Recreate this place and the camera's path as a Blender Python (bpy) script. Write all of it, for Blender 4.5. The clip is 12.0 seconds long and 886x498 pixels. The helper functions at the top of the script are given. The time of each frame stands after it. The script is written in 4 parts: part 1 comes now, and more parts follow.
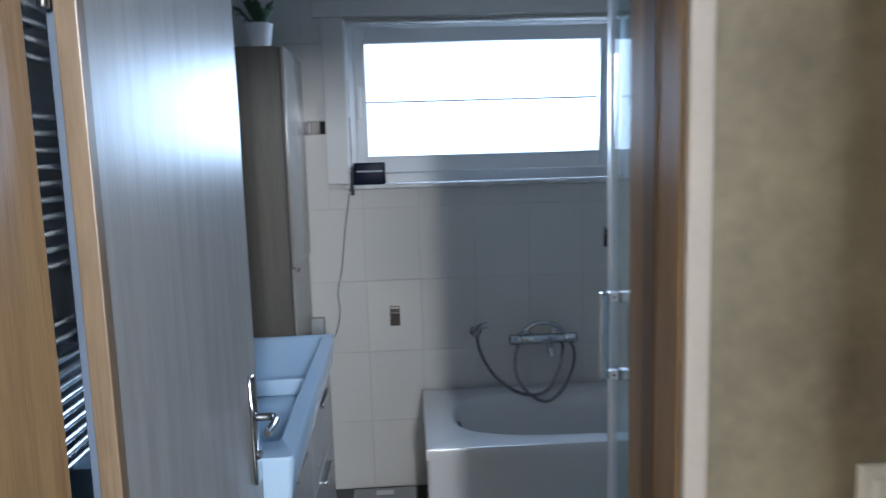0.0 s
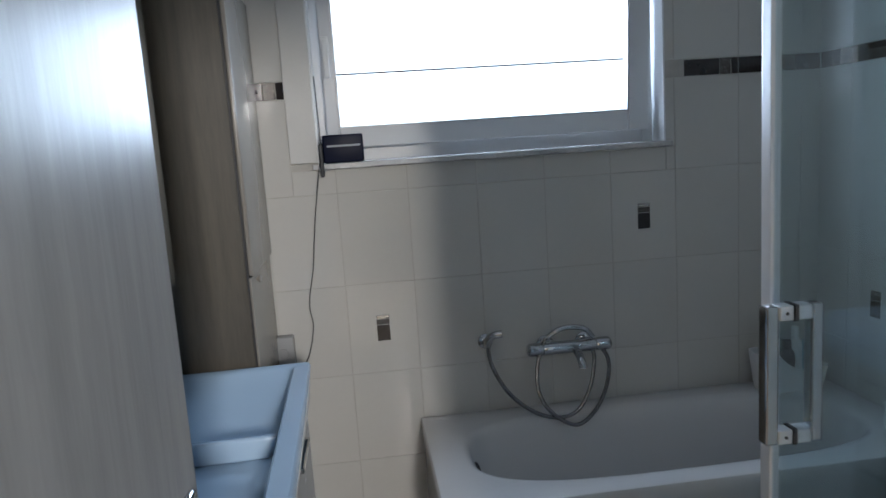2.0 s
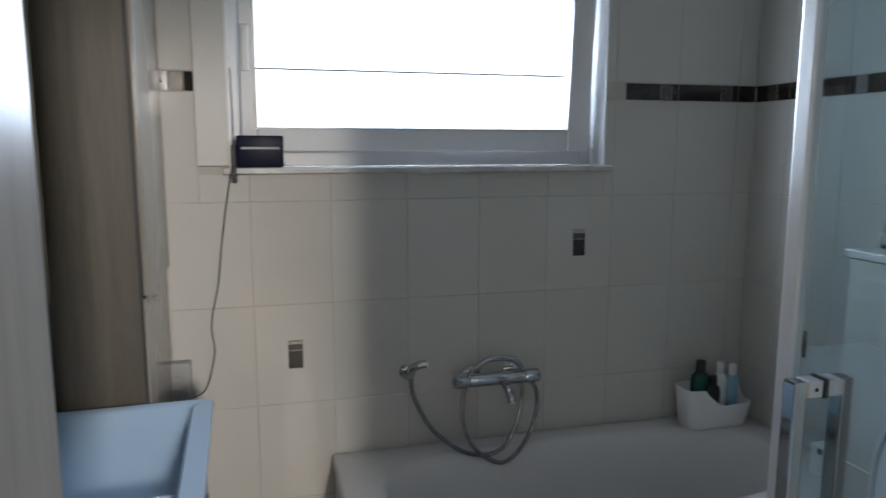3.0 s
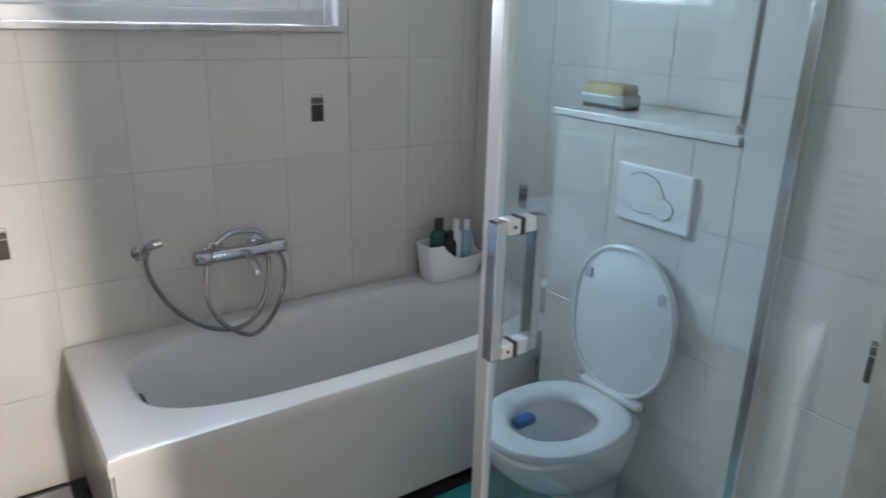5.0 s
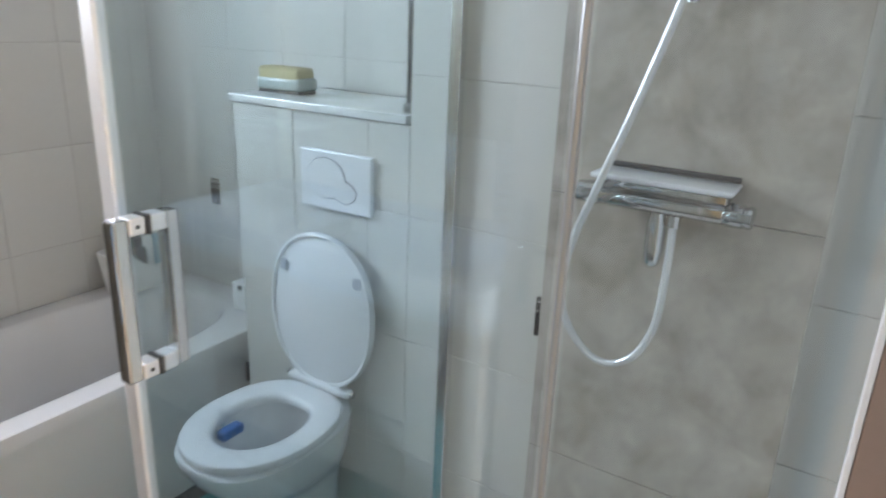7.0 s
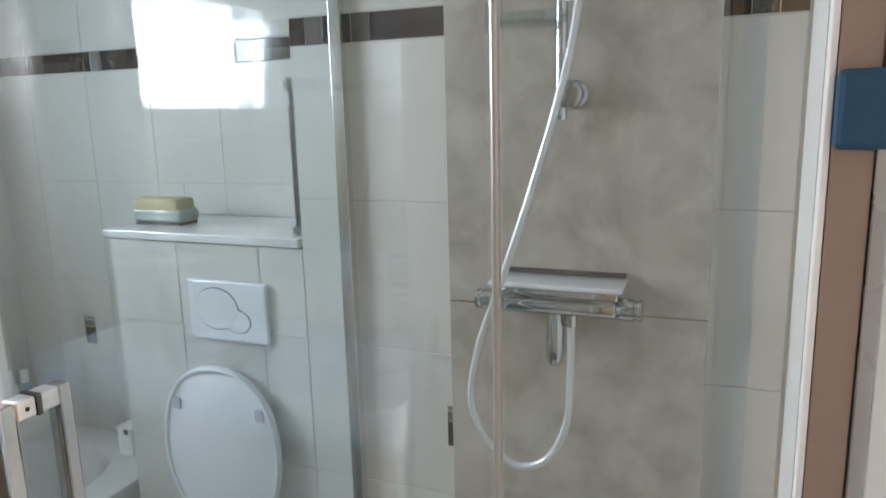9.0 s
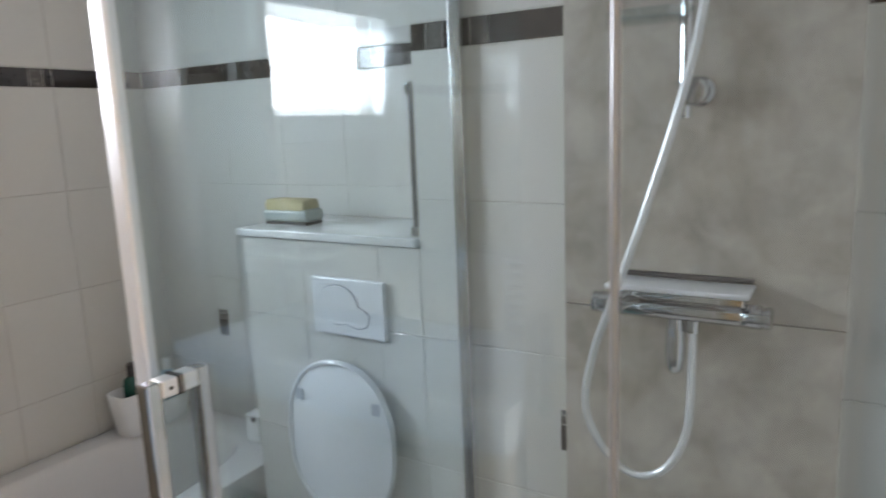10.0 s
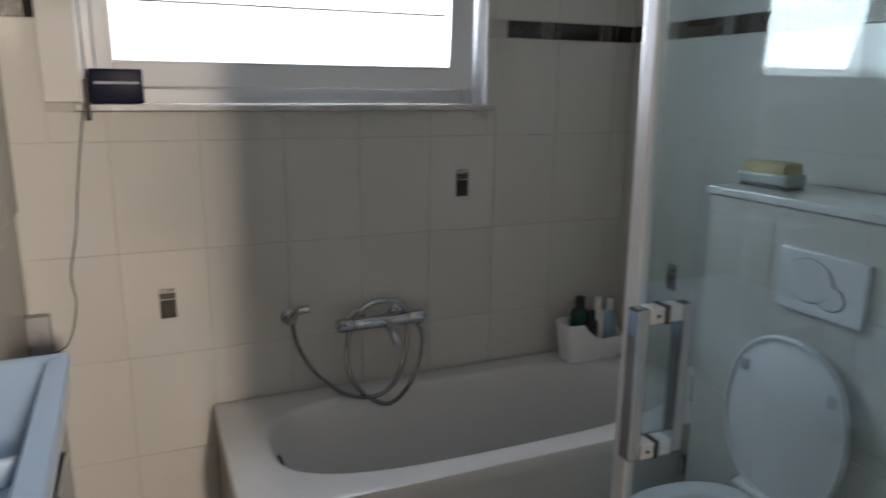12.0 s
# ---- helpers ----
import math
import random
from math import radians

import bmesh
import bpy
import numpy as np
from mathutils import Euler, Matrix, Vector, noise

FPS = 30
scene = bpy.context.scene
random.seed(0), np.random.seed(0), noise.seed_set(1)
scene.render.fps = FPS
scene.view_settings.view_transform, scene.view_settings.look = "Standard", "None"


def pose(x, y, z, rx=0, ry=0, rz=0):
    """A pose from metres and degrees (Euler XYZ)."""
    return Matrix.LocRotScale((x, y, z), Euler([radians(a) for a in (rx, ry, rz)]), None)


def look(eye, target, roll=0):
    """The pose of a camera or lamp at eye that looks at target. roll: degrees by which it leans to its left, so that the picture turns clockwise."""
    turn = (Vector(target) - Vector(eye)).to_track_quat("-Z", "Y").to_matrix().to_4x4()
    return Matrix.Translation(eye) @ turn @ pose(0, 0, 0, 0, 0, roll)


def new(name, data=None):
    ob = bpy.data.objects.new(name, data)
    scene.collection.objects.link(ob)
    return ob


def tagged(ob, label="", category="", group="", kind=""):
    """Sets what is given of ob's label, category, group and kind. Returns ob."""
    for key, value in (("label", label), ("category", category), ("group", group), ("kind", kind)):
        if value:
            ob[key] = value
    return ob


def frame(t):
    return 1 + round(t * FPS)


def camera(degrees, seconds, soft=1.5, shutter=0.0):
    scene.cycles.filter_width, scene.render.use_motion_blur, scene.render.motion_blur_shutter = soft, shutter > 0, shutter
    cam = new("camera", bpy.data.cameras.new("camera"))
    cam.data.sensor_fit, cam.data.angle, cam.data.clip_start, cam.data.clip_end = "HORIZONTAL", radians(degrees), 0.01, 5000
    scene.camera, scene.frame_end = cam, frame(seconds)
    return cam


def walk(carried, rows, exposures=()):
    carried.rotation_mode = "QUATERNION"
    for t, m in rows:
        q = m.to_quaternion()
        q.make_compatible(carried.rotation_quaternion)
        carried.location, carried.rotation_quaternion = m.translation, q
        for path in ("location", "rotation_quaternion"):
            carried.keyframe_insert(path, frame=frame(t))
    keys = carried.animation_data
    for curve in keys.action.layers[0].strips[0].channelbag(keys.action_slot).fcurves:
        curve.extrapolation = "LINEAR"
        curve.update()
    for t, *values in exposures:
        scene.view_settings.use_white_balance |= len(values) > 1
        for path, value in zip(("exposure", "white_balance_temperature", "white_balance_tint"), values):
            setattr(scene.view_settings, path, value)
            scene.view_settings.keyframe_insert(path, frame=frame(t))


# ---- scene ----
cam = camera(64.9, 12.0, shutter=0.5)
EXPOSURES = [(0.0, -0.66, 4900, 10), (1.0, -0.70, 5250, 11), (2.5, -0.74, 5550, 11), (3.5, -0.38, 5900, 12), (3.7, -0.22, 5900, 12), (5.5, 0.70, 5950, 14), (6.5, 1.0, 6200, 16), (7.5, 0.95, 6450, 17), (9.5, 0.78, 6800, 19), (10.5, 0.58, 6500, 19), (11.5, 0.04, 6450, 17), (12.0, -0.58, 6400, 15)]
PATH = [
    (0, (-0.021, -0.033, 1.549), (0.074, 1.948, 1.29), -1.7),
    (0.3, (-0.023, 0.065, 1.525), (-0.042, 2.049, 1.272), -0.1),
    (0.5, (-0.018, 0.129, 1.523), (-0.112, 2.108, 1.25), 0.8),
    (0.8, (-0.024, 0.277, 1.502), (-0.206, 2.248, 1.214), 0.1),
    (1, (-0.038, 0.342, 1.521), (-0.249, 2.307, 1.209), -0.1),
    (1.2, (-0.047, 0.392, 1.497), (-0.236, 2.36, 1.195), -0.6),
    (1.5, (-0.08, 0.491, 1.494), (-0.113, 2.467, 1.187), -1.4),
    (2, (-0.14, 0.643, 1.489), (0.079, 2.607, 1.186), -3.8),
    (2.5, (-0.178, 0.785, 1.522), (0.134, 2.735, 1.204), -2.1),
    (3, (-0.208, 0.879, 1.512), (0.398, 3.13, 1.162), 0.1),
    (3.2, (-0.208, 0.885, 1.526), (0.381, 2.763, 1.171), -0.0),
    (3.5, (-0.234, 0.886, 1.492), (0.455, 2.706, 1.032), 0.5),
    (3.7, (-0.234, 0.895, 1.488), (0.52, 2.67, 0.96), 1.1),
    (5.3, (-0.145, 0.859, 1.484), (1.036, 2.338, 0.836), 1.6),
    (5.5, (-0.141, 0.852, 1.481), (1.098, 2.276, 0.821), 1.8),
    (6, (-0.089, 0.843, 1.468), (1.29, 2.108, 0.762), 2.1),
    (6.5, (-0.044, 0.828, 1.47), (1.446, 1.969, 0.779), 1.9),
    (7, (-0.021, 0.832, 1.465), (1.587, 1.836, 0.827), 2.3),
    (7.5, (-0.006, 0.853, 1.469), (1.716, 1.692, 0.892), 0.3),
    (7.7, (-0.01, 0.854, 1.468), (1.731, 1.658, 0.898), -0.9),
    (9.3, (-0.033, 0.867, 1.522), (1.786, 1.622, 1.177), -1.8),
    (9.5, (-0.028, 0.853, 1.515), (1.755, 1.693, 1.175), -1.7),
    (10, (-0.041, 0.864, 1.51), (1.632, 1.899, 1.151), -2.3),
    (10.5, (-0.06, 0.87, 1.507), (1.43, 2.152, 1.134), -0.9),
    (11, (-0.077, 0.868, 1.506), (1.208, 2.346, 1.099), 0.3),
    (11.5, (-0.117, 0.86, 1.509), (0.916, 2.522, 1.094), 0.0),
    (12, (-0.132, 0.889, 1.491), (0.636, 2.681, 1.044), 0.6),
]
walk(cam, [(t, look(eye, target, roll)) for t, eye, target, roll in PATH], EXPOSURES)


# ---- world and lights ----
world = bpy.data.worlds.new("world")
scene.world = world
world.use_nodes = True
wn = world.node_tree.nodes
sky = wn.new("ShaderNodeTexSky")
sky.sky_type, sky.sun_disc = "NISHITA", False
sky.sun_elevation, sky.sun_rotation = radians(38), radians(160)
world.node_tree.links.new(sky.outputs[0], wn["Background"].inputs[0])
wn["Background"].inputs[1].default_value = 0.15


def area(name, m, sx, sy, power, colour):
    data = bpy.data.lights.new(name, "AREA")
    data.shape, data.size, data.size_y, data.energy, data.color = "RECTANGLE", sx, sy, power, colour
    ob = new(name, data)
    ob.matrix_world = m
    return ob


sun = bpy.data.lights.new("sun", "SUN")
sun.energy, sun.angle, sun.color = 3.0, radians(0.5), (1.0, 0.93, 0.82)
new("sun", sun).matrix_world = look((0, 0, 20), (0.34 * 6, 0.94 * 6, 20 - 4.7))
area("window_daylight", look((0.40, 3.270, 1.80), (0.75, 1.0, 1.30)), 0.85, 0.40, 23.0, (0.83, 0.915, 1.0))
# added lamp, never in view, for the warm patch on the north wall
area("hall_added_light", look((0.60, -2.645, 2.16), (-0.12, 3.1, 0.6)), 0.56, 0.54, 540, (1.0, 0.87, 0.70))

# ---- materials ----


def mat(name, colour, rough=0.5, metal=0.0, vary=0.08, scale=6.0, bump=0.0, fine=120.0, island=0.0, coat=0.0, stretch=None):
    """A principled surface with two scales of variation in colour and gloss."""
    m = bpy.data.materials.new(name)
    m.use_nodes = True
    n, l = m.node_tree.nodes, m.node_tree.links
    p = n["Principled BSDF"]
    geo = n.new("ShaderNodeNewGeometry")
    src = geo.outputs["Position"]
    if stretch:
        mp = n.new("ShaderNodeMapping")
        mp.inputs["Scale"].default_value = stretch
        l.new(src, mp.inputs["Vector"])
        src = mp.outputs["Vector"]
    big, small = n.new("ShaderNodeTexNoise"), n.new("ShaderNodeTexNoise")
    for t, sc, d in ((big, scale, 5.0), (small, fine, 3.0)):
        t.inputs["Scale"].default_value, t.inputs["Detail"].default_value = sc, d
        l.new(src, t.inputs["Vector"])
    add = n.new("ShaderNodeMath")
    add.operation = "MULTIPLY_ADD"
    l.new(small.outputs["Fac"], add.inputs[0])
    add.inputs[1].default_value = 0.4
    l.new(big.outputs["Fac"], add.inputs[2])
    value = n.new("ShaderNodeMapRange")
    value.inputs["From Min"].default_value, value.inputs["From Max"].default_value = 0.4, 1.0
    value.inputs["To Min"].default_value, value.inputs["To Max"].default_value = 1 - vary, 1 + vary
    l.new(add.outputs[0], value.inputs["Value"])
    out = value.outputs[0]
    if island:
        info = n.new("ShaderNodeObjectInfo")
        r = n.new("ShaderNodeMapRange")
        r.inputs["To Min"].default_value, r.inputs["To Max"].default_value = 1 - island, 1 + island
        l.new(info.outputs["Random"], r.inputs["Value"])
        mul = n.new("ShaderNodeMath")
        mul.operation = "MULTIPLY"
        l.new(out, mul.inputs[0])
        l.new(r.outputs[0], mul.inputs[1])
        out = mul.outputs[0]
    mix = n.new("ShaderNodeVectorMath")
    mix.operation = "SCALE"
    mix.inputs[0].default_value = colour
    l.new(out, mix.inputs["Scale"])
    l.new(mix.outputs[0], p.inputs["Base Color"])
    rr = n.new("ShaderNodeMapRange")
    rr.inputs["To Min"].default_value, rr.inputs["To Max"].default_value = rough * 0.8, min(1, rough * 1.25)
    l.new(big.outputs["Fac"], rr.inputs["Value"])
    l.new(rr.outputs[0], p.inputs["Roughness"])
    p.inputs["Metallic"].default_value = metal
    p.inputs["Coat Weight"].default_value = coat
    if bump:
        b = n.new("ShaderNodeBump")
        b.inputs["Strength"].default_value, b.inputs["Distance"].default_value = bump, 0.002
        l.new(add.outputs[0], b.inputs["Height"])
        l.new(b.outputs[0], p.inputs["Normal"])
    return m


def glass_mat(name, tint):
    """A thin clear pane: tinted see-through, with the mirror gloss of its two faces."""
    m = bpy.data.materials.new(name)
    m.use_nodes = True
    n, l = m.node_tree.nodes, m.node_tree.links
    n.remove(n["Principled BSDF"])
    tr, gl, lw, mx = (n.new("ShaderNode" + k) for k in ("BsdfTransparent", "BsdfGlossy", "LayerWeight", "MixShader"))
    tr.inputs[0].default_value = (*tint, 1)
    gl.inputs["Roughness"].default_value = 0.0
    lw.inputs["Blend"].default_value = 0.5
    pw, ma = n.new("ShaderNodeMath"), n.new("ShaderNodeMath")
    pw.operation, ma.operation = "POWER", "MULTIPLY_ADD"
    pw.inputs[1].default_value, ma.inputs[1].default_value, ma.inputs[2].default_value = 5.0, 0.92, 0.08
    l.new(lw.outputs["Facing"], pw.inputs[0])
    l.new(pw.outputs[0], ma.inputs[0])
    l.new(ma.outputs[0], mx.inputs[0])
    l.new(tr.outputs[0], mx.inputs[1])
    l.new(gl.outputs[0], mx.inputs[2])
    l.new(mx.outputs[0], n["Material Output"].inputs[0])
    return m


def wood_mat(name, dark, light, rough, axis=(14, 14, 0.9), wave=2.2, bump=0.15):
    """Long grain along z with finer streaks."""
    m = bpy.data.materials.new(name)
    m.use_nodes = True
    n, l = m.node_tree.nodes, m.node_tree.links
    p = n["Principled BSDF"]
    geo, mp = n.new("ShaderNodeNewGeometry"), n.new("ShaderNodeMapping")
    mp.inputs["Scale"].default_value = axis
    l.new(geo.outputs["Position"], mp.inputs["Vector"])
    a, b = n.new("ShaderNodeTexNoise"), n.new("ShaderNodeTexNoise")
    a.inputs["Scale"].default_value, a.inputs["Detail"].default_value, a.inputs["Distortion"].default_value = wave, 8, 0.6
    b.inputs["Scale"].default_value, b.inputs["Detail"].default_value = wave * 9, 4
    for t in (a, b):
        l.new(mp.outputs[0], t.inputs["Vector"])
    s = n.new("ShaderNodeMath")
    s.operation = "MULTIPLY_ADD"
    l.new(b.outputs["Fac"], s.inputs[0])
    s.inputs[1].default_value = 0.5
    l.new(a.outputs["Fac"], s.inputs[2])
    ramp = n.new("ShaderNodeValToRGB")
    ramp.color_ramp.elements[0].position, ramp.color_ramp.elements[0].color = 0.5, (*dark, 1)
    ramp.color_ramp.elements[1].position, ramp.color_ramp.elements[1].color = 0.95, (*light, 1)
    l.new(s.outputs[0], ramp.inputs[0])
    l.new(ramp.outputs[0], p.inputs["Base Color"])
    p.inputs["Roughness"].default_value = rough
    bp = n.new("ShaderNodeBump")
    bp.inputs["Strength"].default_value, bp.inputs["Distance"].default_value = bump, 0.001
    l.new(s.outputs[0], bp.inputs["Height"])
    l.new(bp.outputs[0], p.inputs["Normal"])
    return m


def stone_mat(name):
    """Grey concrete-look stoneware with brown cloudy stains, pits and a fine grain."""
    m = bpy.data.materials.new(name)
    m.use_nodes = True
    n, l = m.node_tree.nodes, m.node_tree.links
    p = n["Principled BSDF"]
    geo = n.new("ShaderNodeNewGeometry")
    tex = []
    for sc, detail, twist in ((2.6, 9, 1.4), (13.0, 7, 0.5), (90.0, 4, 0.0)):
        t = n.new("ShaderNodeTexNoise")
        t.inputs["Scale"].default_value, t.inputs["Detail"].default_value, t.inputs["Distortion"].default_value = sc, detail, twist
        l.new(geo.outputs["Position"], t.inputs["Vector"])
        tex.append(t)
    cloud = n.new("ShaderNodeValToRGB")
    el = cloud.color_ramp.elements
    el[0].position, el[0].color = 0.34, (0.285, 0.25, 0.205, 1)
    el[1].position, el[1].color = 0.62, (0.405, 0.37, 0.325, 1)
    mid = el.new(0.47)
    mid.color = (0.36, 0.325, 0.28, 1)
    l.new(tex[0].outputs["Fac"], cloud.inputs[0])
    grain = n.new("ShaderNodeMath")
    grain.operation = "MULTIPLY_ADD"
    l.new(tex[2].outputs["Fac"], grain.inputs[0])
    grain.inputs[1].default_value = 0.35
    l.new(tex[1].outputs["Fac"], grain.inputs[2])
    tone = n.new("ShaderNodeMapRange")
    tone.inputs["From Min"].default_value, tone.inputs["From Max"].default_value = 0.42, 0.95
    tone.inputs["To Min"].default_value, tone.inputs["To Max"].default_value = 0.76, 1.20
    l.new(grain.outputs[0], tone.inputs["Value"])
    mul = n.new("ShaderNodeVectorMath")
    mul.operation = "SCALE"
    l.new(cloud.outputs[0], mul.inputs[0])
    l.new(tone.outputs[0], mul.inputs["Scale"])
    l.new(mul.outputs[0], p.inputs["Base Color"])
    p.inputs["Roughness"].default_value = 0.42
    b = n.new("ShaderNodeBump")
    b.inputs["Strength"].default_value, b.inputs["Distance"].default_value = 0.15, 0.002
    l.new(grain.outputs[0], b.inputs["Height"])
    l.new(b.outputs[0], p.inputs["Normal"])
    return m


TILE = mat("cream_glazed_tile", (0.55, 0.537, 0.50), 0.07, vary=0.03, scale=3, fine=60, island=0.025, bump=0.03)
GROUT = mat("grout", (0.45, 0.43, 0.39), 0.9, vary=0.12, scale=20, bump=0.3)
PLASTER = mat("white_plaster", (0.80, 0.79, 0.77), 0.75, vary=0.05, scale=8, bump=0.2)
PVC = mat("white_plastic_frame", (0.70, 0.71, 0.72), 0.3, vary=0.03)
GUIDE = mat("cream_plastic", (0.54, 0.53, 0.50), 0.45, vary=0.05)
STUCCO = mat("beige_stucco", (0.232, 0.203, 0.140), 0.62, vary=0.36, scale=9, fine=48, bump=0.6)
CEIL = mat("ceiling_paint", (0.56, 0.55, 0.53), 0.85, vary=0.03, bump=0.1)
DARKTILE_AND_SHADE = mat("anthracite_tile_and_wall_shade", (0.035, 0.036, 0.038), 0.28, vary=0.25, scale=9, island=0.12, bump=0.1)
DARKGROUT = mat("dark_grout", (0.10, 0.10, 0.10), 0.9, vary=0.15, scale=30)
STONE = stone_mat("grey_stone_panel")
MARBLE = mat("pale_marble", (0.62, 0.62, 0.61), 0.2, vary=0.16, scale=9)
SILLM = mat("grey_marble", (0.50, 0.49, 0.48), 0.25, vary=0.25, scale=14)
CERAMIC = mat("white_ceramic", (0.66, 0.67, 0.68), 0.06, vary=0.01)
ACRYLIC = mat("white_acrylic", (0.60, 0.59, 0.58), 0.16, vary=0.02)
SEATM = mat("white_seat_plastic", (0.66, 0.67, 0.69), 0.18, vary=0.02)
CHROME = mat("chrome", (0.50, 0.51, 0.52), 0.05, 1.0, vary=0.02)
RADCHROME = mat("bright_chrome", (0.82, 0.84, 0.86), 0.12, 1.0, vary=0.02)
ALU = mat("polished_aluminium", (0.80, 0.81, 0.82), 0.17, 1.0, vary=0.04)
STEEL = mat("brushed_steel", (0.36, 0.36, 0.36), 0.25, 1.0, vary=0.06)
HOSEM = mat("ribbed_metal_hose", (0.22, 0.22, 0.22), 0.22, 1.0, vary=0.3, scale=40, fine=900, bump=0.6)
BUMP = mat("grey_rubber", (0.34, 0.36, 0.39), 0.5, vary=0.05)
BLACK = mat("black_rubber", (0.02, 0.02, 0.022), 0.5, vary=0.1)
NAVY = mat("dark_navy_plastic", (0.006, 0.008, 0.024), 0.38, vary=0.1)
NAVY.node_tree.nodes["Principled BSDF"].inputs["Specular IOR Level"].default_value = 0.12
SILVERP = mat("silver_plastic", (0.55, 0.56, 0.58), 0.35, 0.5, vary=0.05)
BROWNG = mat("dark_brown_glass", (0.022, 0.017, 0.015), 0.07, vary=0.35, scale=25)
MOSAICD = mat("dark_mosaic", (0.10, 0.09, 0.08), 0.25, 0.3, vary=0.6, scale=110, fine=300, bump=0.5)
MOSAIC = mat("silver_mosaic", (0.48, 0.46, 0.43), 0.22, 0.75, vary=0.45, scale=110, fine=300, bump=0.5)
LEAFW = wood_mat("pale_grey_wood_veneer", (0.195, 0.197, 0.195), (0.265, 0.266, 0.263), 0.3, bump=0.4)
EDGEW = wood_mat("dull_beech_edge", (0.085, 0.060, 0.034), (0.155, 0.113, 0.068), 0.4)
GROOVE_SHADE = wood_mat("groove_shade_brown", (0.075, 0.044, 0.018), (0.13, 0.080, 0.035), 0.45)
HONEY = wood_mat("honey_wood", (0.155, 0.094, 0.038), (0.29, 0.186, 0.083), 0.38)
TAUPE = wood_mat("taupe_wood", (0.048, 0.041, 0.030), (0.080, 0.069, 0.050), 0.42)
LACQ = mat("beige_gloss_lacquer", (0.23, 0.21, 0.178), 0.22, vary=0.04)
CASING = mat("beige_casing_paint", (0.42, 0.385, 0.345), 0.6, vary=0.1, scale=9, bump=0.1)
REBATE = mat("blue_grey_seal", (0.08, 0.10, 0.135), 0.5, vary=0.1)
DARKCHROME = mat("dark_chrome", (0.16, 0.16, 0.17), 0.12, 1.0, vary=0.1)
MILKY = mat("milky_plastic", (0.30, 0.34, 0.325), 0.3, vary=0.06)
SALMON = mat("salmon_wood_edge", (0.30, 0.215, 0.17), 0.5, vary=0.08)
TEAL = mat("teal_bath_rug", (0.02, 0.22, 0.235), 0.95, vary=0.4, scale=30, fine=260, bump=1.0)
GREYF = mat("grey_lacquer", (0.30, 0.30, 0.30), 0.25, vary=0.04)
# white ceramic; the window's blue light is put into the base colour
BASIN_TINT = mat("white_basin_daylight_tint", (0.36, 0.475, 0.61), 0.12, vary=0.015)
WHITEP = mat("white_plastic", (0.80, 0.80, 0.79), 0.35, vary=0.03)
HOSEW = mat("white_shower_hose", (0.66, 0.67, 0.67), 0.25, 0.35, vary=0.05)
BLUE = mat("bright_blue", (0.004, 0.055, 0.115), 0.5, vary=0.2)
YELLOW = mat("pale_yellow_cloth", (0.40, 0.345, 0.19), 0.9, vary=0.2, scale=40, bump=0.8)
GREENP = mat("dark_green_plastic", (0.01, 0.07, 0.05), 0.25, vary=0.1)
LBLUE = mat("light_blue_plastic", (0.25, 0.42, 0.52), 0.3, vary=0.1)
DEEPBLUE = mat("blue_freshener", (0.02, 0.12, 0.36), 0.35, vary=0.25, scale=60)
LEAFG = mat("green_leaf", (0.05, 0.09, 0.04), 0.5, vary=0.3)
HALLF = mat("hall_floor_tile", (0.34, 0.29, 0.23), 0.35, vary=0.15, scale=5)
GROUND = mat("outdoor_ground", (0.14, 0.15, 0.10), 0.95, vary=0.3, scale=0.4)
MIRROR = mat("mirror", (0.70, 0.74, 0.73), 0.01, 1.0, vary=0.0)
PANE = glass_mat("window_glass", (0.97, 0.985, 0.98))
SHOWERG = glass_mat("shower_glass", (0.915, 0.964, 0.976))
ROD = mat("grey_aluminium", (0.30, 0.31, 0.32), 0.35, 0.4, vary=0.04)
SATIN = mat("satin_aluminium", (0.86, 0.86, 0.88), 0.38, 0.85, vary=0.03)

# ---- building helpers ----


def part(name, bm, material, parent=None, label="", smooth=False):
    """Links a bmesh as one mesh object, under parent if there is one."""
    bmesh.ops.recalc_face_normals(bm, faces=bm.faces)
    me = bpy.data.meshes.new(name)
    if smooth:
        for f in bm.faces:
            f.smooth = True
        for e in bm.edges:
            if len(e.link_faces) == 2 and e.calc_face_angle(0) > 0.7:
                e.smooth = False
    bm.to_mesh(me)
    bm.free()
    me.materials.append(material)
    ob = new(name, me)
    ob.parent = parent
    if label:
        ob["label"] = label
    return ob


def base(name, at, label, category, group="", kind="", turn=0.0):
    """The Empty at a thing's base that carries its parts; parts are built in its own axes."""
    ob = new(name)
    ob.matrix_world = pose(*at, 0, 0, turn)
    ob.empty_display_size = 0.05
    return tagged(ob, label, category, group, kind)


def bx(*boxes, bevel=0.0, segs=2):
    """Boxes (x0, x1, y0, y1, z0, z1) in one bmesh, with rounded edges."""
    bm = bmesh.new()
    for x0, x1, y0, y1, z0, z1 in boxes:
        g = bmesh.ops.create_cube(bm, size=1)
        for v in g["verts"]:
            v.co = Vector(((x0 + x1) / 2 + v.co.x * (x1 - x0), (y0 + y1) / 2 + v.co.y * (y1 - y0), (z0 + z1) / 2 + v.co.z * (z1 - z0)))
    if bevel:
        bmesh.ops.bevel(bm, geom=bm.edges[:], offset=bevel, segments=segs, affect="EDGES", profile=0.5)
    return bm


